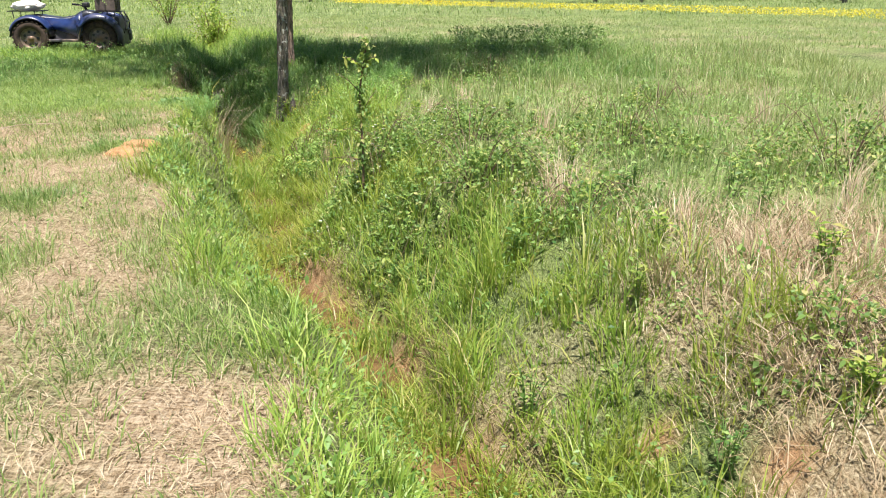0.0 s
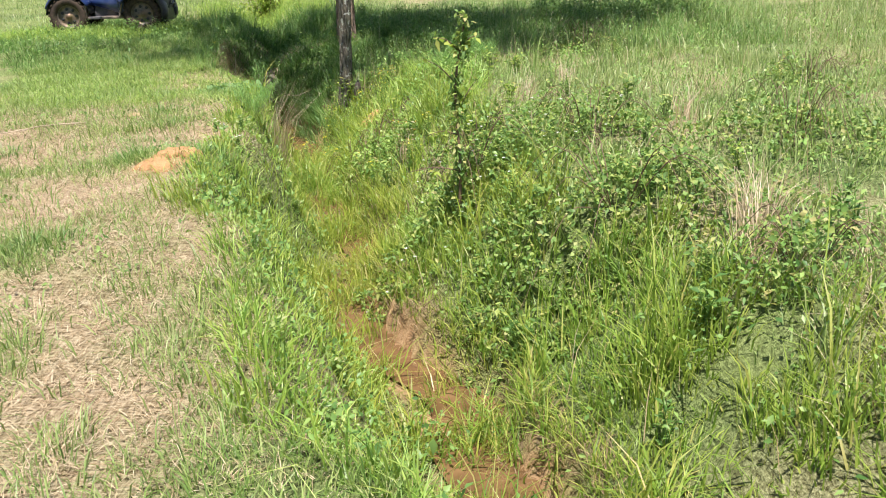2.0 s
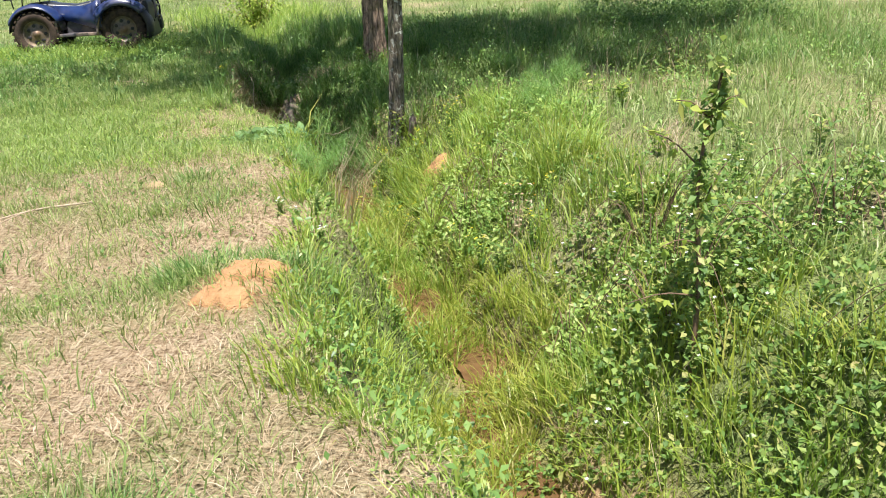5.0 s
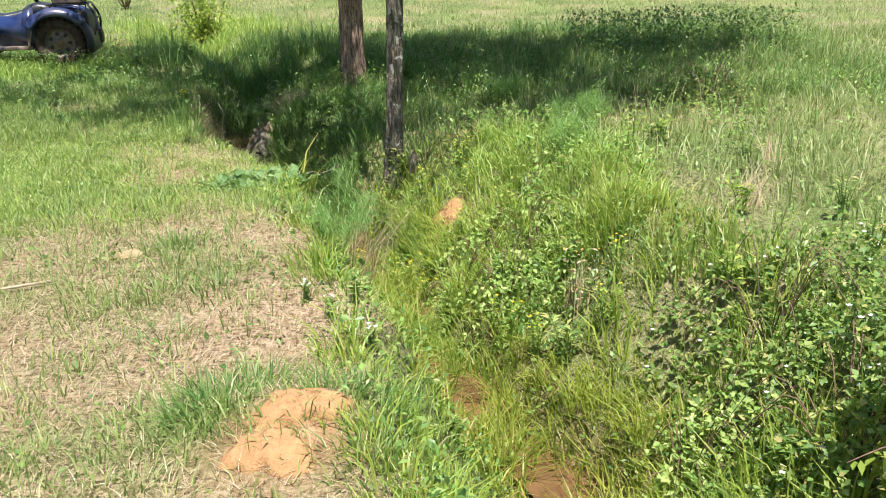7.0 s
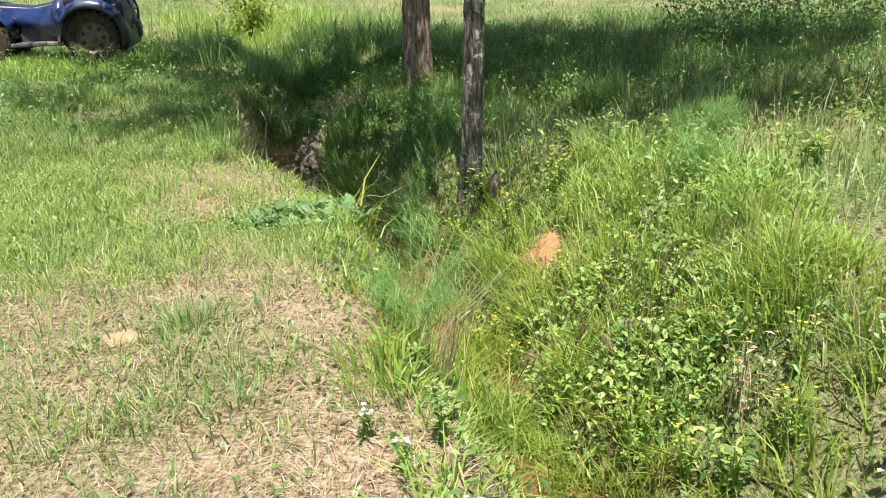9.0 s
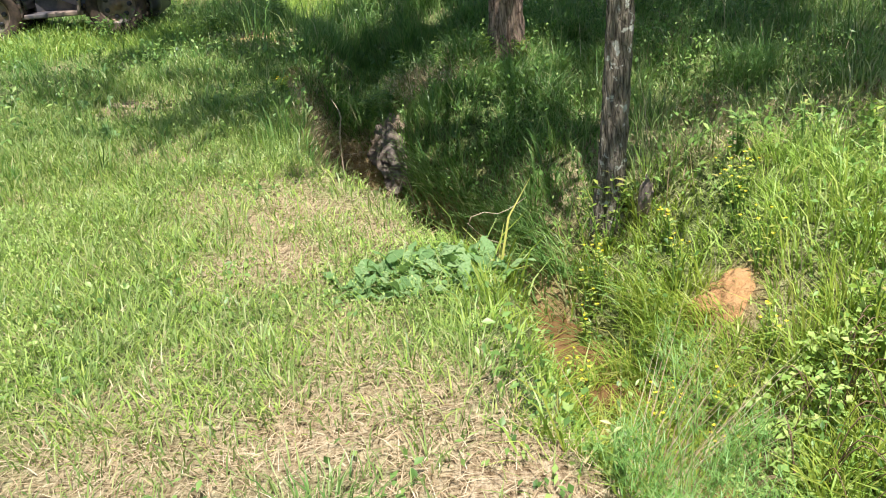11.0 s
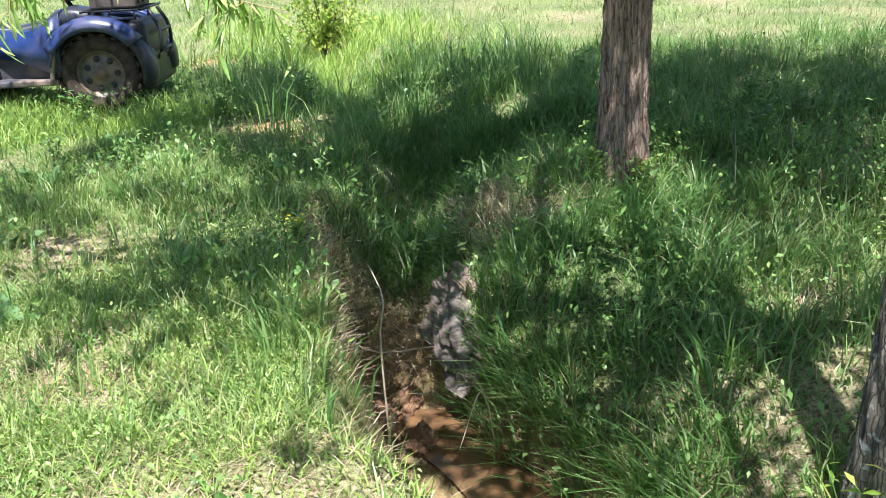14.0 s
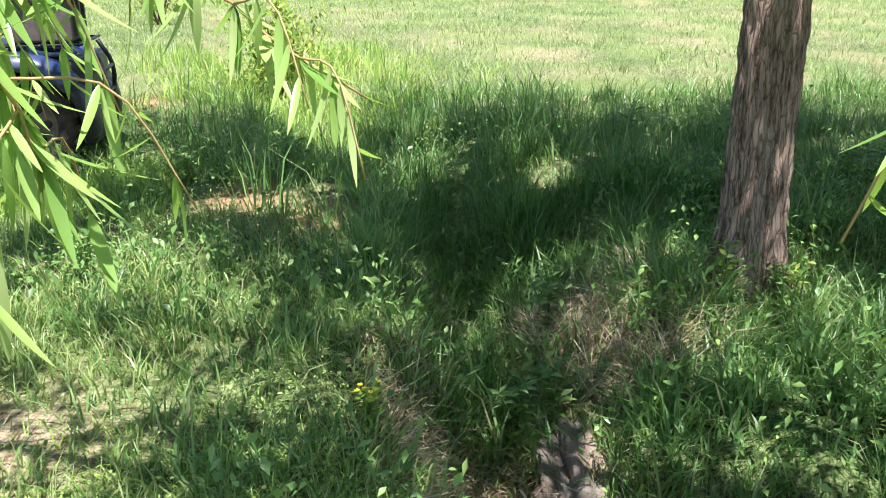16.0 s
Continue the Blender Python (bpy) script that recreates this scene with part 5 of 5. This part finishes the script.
def quad_bike(at, turn):
    q = thing("quad_bike", at, "blue and black quad bike with muddy wheels parked on grass", "quad bike", turn=turn)
    wz, r = .32, .335
    for x in (.64, -.64):
        for s_ in (-1, 1):
            wheel(q, x, s_ * .46, wz, r, s_, .21 if x > 0 else .25)
            part("mudguard", *arch(x, wz, .425, 8 if x > 0 else 25, 168 if x > 0 else 158, s_ * .24, s_ * .60, .02), PAINT, q)
            part("inner_guard", *arch(x, wz, .41, 5, 175, s_ * .18, s_ * .56, .012), BLACK, q)
            part("suspension_arm", *tube([(x, s_ * .15, .36), (x, s_ * .44, .30)], .022, 8), BLACK, q)
            part("damper", *tube([(x - .05, s_ * .18, .72), (x, s_ * .38, .34)], .03, 10), STEEL, q)
    part("frame", *join(block(-.85, .80, -.17, .17, .26, .50, .04), block(-.3, .3, -.22, .22, .24, .62, .05)), BLACK, q)
    part("engine", *block(-.22, .24, -.26, .26, .36, .66, .05), STEEL, q)
    for s_ in (-1, 1):
        # side panel, wider at the front, swept up to the mudguard
        secs = []
        for px, z0, z1, yo in [(-.40, .60, .80, .34), (-.15, .54, .78, .41), (.08, .48, .78, .48), (.24, .42, .84, .53), (.34, .42, .90, .55)]:
            secs.append([(px, s_ * (yo - .10), z0), (px, s_ * yo, z0 + .02), (px, s_ * (yo + .01), (z0 + z1) / 2), (px, s_ * (yo - .05), z1 - .01), (px, s_ * (yo - .16), z1)])
        part("side_panel", *loft(secs), PAINT, q)
        part("footwell", *join(block(-.34, .30, min(s_ * .22, s_ * .56), max(s_ * .22, s_ * .56), .25, .30, .015), block(-.26, .24, min(s_ * .30, s_ * .36), max(s_ * .30, s_ * .36), .28, .56, .02, (.7, 1)),
                               block(-.36, -.31, min(s_ * .24, s_ * .56), max(s_ * .24, s_ * .56), .26, .50, .015)), MUDDY, q, "mud-splashed grey footwell")
        part("footwell_guard", *tube(curve((.25, s_ * .56, .26), (.28, s_ * .57, .42), (.33, s_ * .57, .60), (.40, s_ * .55, .70), n=10), .02, 8), MUDDY, q)
        part("headlight", *block(.90, .97, min(s_ * .20, s_ * .36), max(s_ * .20, s_ * .36), .60, .69, .02), LENS, q, "clear glass headlight")
        part("grip", *tube(curve((.24, s_ * .28, 1.04), (.18, s_ * .40, 1.05), n=4), .019, 10), BLACK, q)
        part("brake_lever", *tube(curve((.29, s_ * .24, 1.03), (.27, s_ * .32, 1.02), (.22, s_ * .40, 1.03), n=6), .006, 6), STEEL, q)
    part("seat", *saddle([(-.86, .80, .12), (-.80, .845, .19), (-.6, .86, .20), (-.35, .83, .19), (-.1, .80, .17), (.1, .835, .15), (.2, .87, .13), (.25, .87, .10)], .13), VINYL, q, "black padded vinyl seat")
    part("tank_cover", *saddle([(.12, .84, .15), (.22, .91, .18), (.36, .945, .18), (.50, .92, .17), (.60, .85, .15)], .20), VINYL, q)
    part("front_cowl", *saddle([(.42, .84, .26), (.60, .84, .30), (.80, .80, .33), (.93, .72, .34), (.98, .64, .30)], .22), PAINT, q)
    part("grille", *join(*[block(.955, .985, -.18, .18, .40 + .035 * i, .418 + .035 * i, .005) for i in range(5)], block(.93, .96, -.24, .24, .36, .62, .02)), BLACK, q)
    part("rear_cowl", *saddle([(-.95, .72, .26), (-.85, .78, .30), (-.6, .79, .30), (-.42, .76, .28)], .14), PAINT, q)
    part("bumper", *join(tube(curve((.85, -.22, .32), (1.06, -.22, .40), (1.10, -.2, .62), (1.02, -.18, .80), n=10), .016, 8), tube(curve((.85, .22, .32), (1.06, .22, .40), (1.10, .2, .62), (1.02, .18, .80), n=10), .016, 8),
                         tube([(1.09, -.22, .46), (1.09, .22, .46)], .014, 8), tube([(1.10, -.2, .62), (1.10, .2, .62)], .014, 8)), BLACK, q)
    part("front_guard", *join(block(.84, 1.06, -.50, .50, .16, .72, .05, (.7, .9)), block(.50, .86, -.20, .20, .30, .72, .04)), BLACK, q)
    for s_ in (-1, 1):
        part("mudguard_flare", *arch(.64, .32, .46, 38, 150, s_ * .46, s_ * .66, .05, flare=.05), PAINT, q)
        part("splash_guard", *arch(.64, .32, .43, -12, 42, s_ * .30, s_ * .64, .04), BLACK, q)
        part("arch_liner", *arch(.64, .32, .40, 0, 180, s_ * .22, s_ * .50, .05), BLACK, q)
    part("steering_post", *tube([(.42, 0, .80), (.30, 0, 1.0)], .022, 8), BLACK, q)
    part("handlebar", *tube(curve((.18, -.40, 1.05), (.26, -.25, 1.04), (.31, -.08, 1.0), (.31, .08, 1.0), (.26, .25, 1.04), (.18, .40, 1.05), n=18), .012, 8), BLACK, q)
    part("instrument_pod", *block(.28, .40, -.09, .09, .98, 1.08, .03), BLACK, q)
    for x0, x1, z, name in ((.52, 1.0, .90, "front_rack"), (-1.05, -.5, .92, "rear_rack")):
        bars = [tube([(x0, yy, z), (x1, yy, z)], .009, 7) for yy in (-.36, -.18, 0, .18, .36)] + [tube([(xx, -.40, z), (xx, .40, z)], .011, 7) for xx in (x0, (x0 + x1) / 2, x1)]
        legs = [tube([(xx, yy, z), (xx, yy * .8, z - .14)], .010, 7) for xx in (x0 + .06, x1 - .08) for yy in (-.28, .28)]
        part(name, *join(*bars, *legs), BLACK, q)
    part("tow_hitch", *join(block(-1.02, -.85, -.03, .03, .28, .34, .01), tube([(-1.0, 0, .33), (-1.0, 0, .42)], .02, 8)), STEEL, q)
    for ob in q.children:
        if ob.name.split(".")[0] in ("side_panel", "grip", "brake_lever", "seat", "tank_cover", "front_cowl", "rear_cowl", "steering_post", "handlebar", "instrument_pod", "front_rack", "rear_rack"):
            ob.location.z -= 0.09
    return q


QX, QY, QT = -7.50, 18.0, 9.0
quad = quad_bike((QX, QY, .23), QT)


def on_quad(x, y, z):
    v = pose(QX, QY, .23, 0, 0, QT) @ Vector((x, y, z))
    return (v.x, v.y, v.z)


crate = thing("crate", on_quad(.76, -.02, .822), "grimy plastic crate on the quad's front rack", "crate", turn=QT)
part("body", *join(block(-.19, .19, -.27, .27, 0, .30, .02), block(-.21, .21, -.29, .29, .26, .31, .012)), CRATE, crate)
for k in (-1, 0, 1):
    part("rib", *block(-.21, .21, -.02 + .16 * k, .02 + .16 * k, .03, .26, .008), CRATE, crate)
part("handle", *tube(curve((0, -.30, .16), (0, -.335, .19), (0, -.30, .22), n=6), .01, 6), BLACK, crate)
bm = bmesh.new()
bmesh.ops.create_icosphere(bm, subdivisions=4, radius=1)
for v in bm.verts:
    n = noise.fractal(v.co * 2.2, .8, 2, 4) * .16
    v.co = Vector((v.co.x * .30, v.co.y * .36, max(-.085, v.co.z * .11))) * (1 + n)
me = bpy.data.meshes.new("feed_sack")
bm.to_mesh(me)
bm.free()
me.materials.append(SACK)
me.polygons.foreach_set("use_smooth", np.ones(len(me.polygons), bool))
sack = tagged(new("feed_sack", me), "crumpled pale woven sack on the rear rack", "sack")
sack.matrix_world = pose(*on_quad(-.76, 0, .925), 0, 0, QT)


# ---- far off ----
def shrub(at, r, h, n, label):
    gz = float(land(*at))
    t = thing("shrub", (at[0], at[1], gz), label, "shrub")
    for k in range(7):
        a = k * .9
        e = np.array([r * .7 * np.cos(a), r * .7 * np.sin(a), h * rng.uniform(.6, .95)])
        part("stem", *tube(curve((0, 0, -.05), e * .5, e, n=7), np.linspace(.022, .006, 7), 6), STEM, t)
    a, q = rng.uniform(0, 6.28, n), rng.random(n) ** .5
    zz = rng.random(n)
    rad = r * (.75 + .45 * zz) * (.75 + .6 * np.sin(3 * a + 9 * zz) + .4 * np.sin(7 * a - 13 * zz))
    zz = zz * (.7 + .4 * np.sin(5 * a + 1))
    c = np.stack([q * rad * np.cos(a), q * rad * np.sin(a), .15 * h + zz * h], -1)
    tagged(leaves("foliage", c, rng.normal(0, 1, (n, 3)), u01(n, .06, .11), u01(n, .03, .055), LUSH, t), kind="stuff")


shrub((-5.87, 22.9), .62, 1.05, 2900, "yellow-green leafy shrub growing from the ditch")
shrub((-9.5, 31.0), 1.2, 2.0, 1500, "leafy shrub in the open field")


def far_tree(at, h, seed):
    rr = random.Random(seed)
    gz = float(land(*at))
    t = thing("field_tree", (at[0], at[1], gz), "distant leafy tree at the field's edge", "tree", "trees at the field's edge")
    k = h / 9
    line = curve((0, 0, -.2), (rr.uniform(-.2, .2), 0, h * .3), (rr.uniform(-.4, .4), rr.uniform(-.3, .3), h * .8), n=10)
    part("trunk", *tube(line, np.linspace(.20 * k, .05 * k, 10), 9), BARK_GREY, t)
    cs = []
    for i in range(8):
        p = line[rr.randrange(3, 10)]
        e = p + np.array([rr.uniform(-2, 2), rr.uniform(-2, 2), rr.uniform(.2, 1.6)]) * k
        part("limb", *tube(curve(p, p * .5 + e * .5 + np.array([0, 0, .2]), e, n=5), np.linspace(.06 * k, .015 * k, 5), 5), BARK_GREY, t)
        cs.append(e + rng.normal(0, .62, (64, 3)) * k)
    cs = np.concatenate(cs)
    tagged(leaves("crown", cs, rng.normal(0, 1, cs.shape), u01(len(cs), .55, .9), u01(len(cs), .3, .5), WEED, t), kind="stuff")


rr = random.Random(3)
for k in range(26):
    far_tree((-62 + 5.4 * k + rr.uniform(-2, 2), 84 + rr.uniform(-7, 14)), rr.uniform(7, 11), k)

n = 9000
u = rng.random(n)
lx, ly = -9 + 28 * u, 78 - 44 * u
lx, ly = lx + rng.normal(0, .5, n), ly + rng.normal(0, 1.1, n)
c = np.stack([lx, ly, land(lx, ly) + u01(n, .12, .42)], -1)
leaves("yellow_wildflowers", c, rng.normal(0, 1, (n, 3)), .07, .06, YELLOW, None, .1, ("band of yellow wildflowers across the distant field", "wildflowers"))
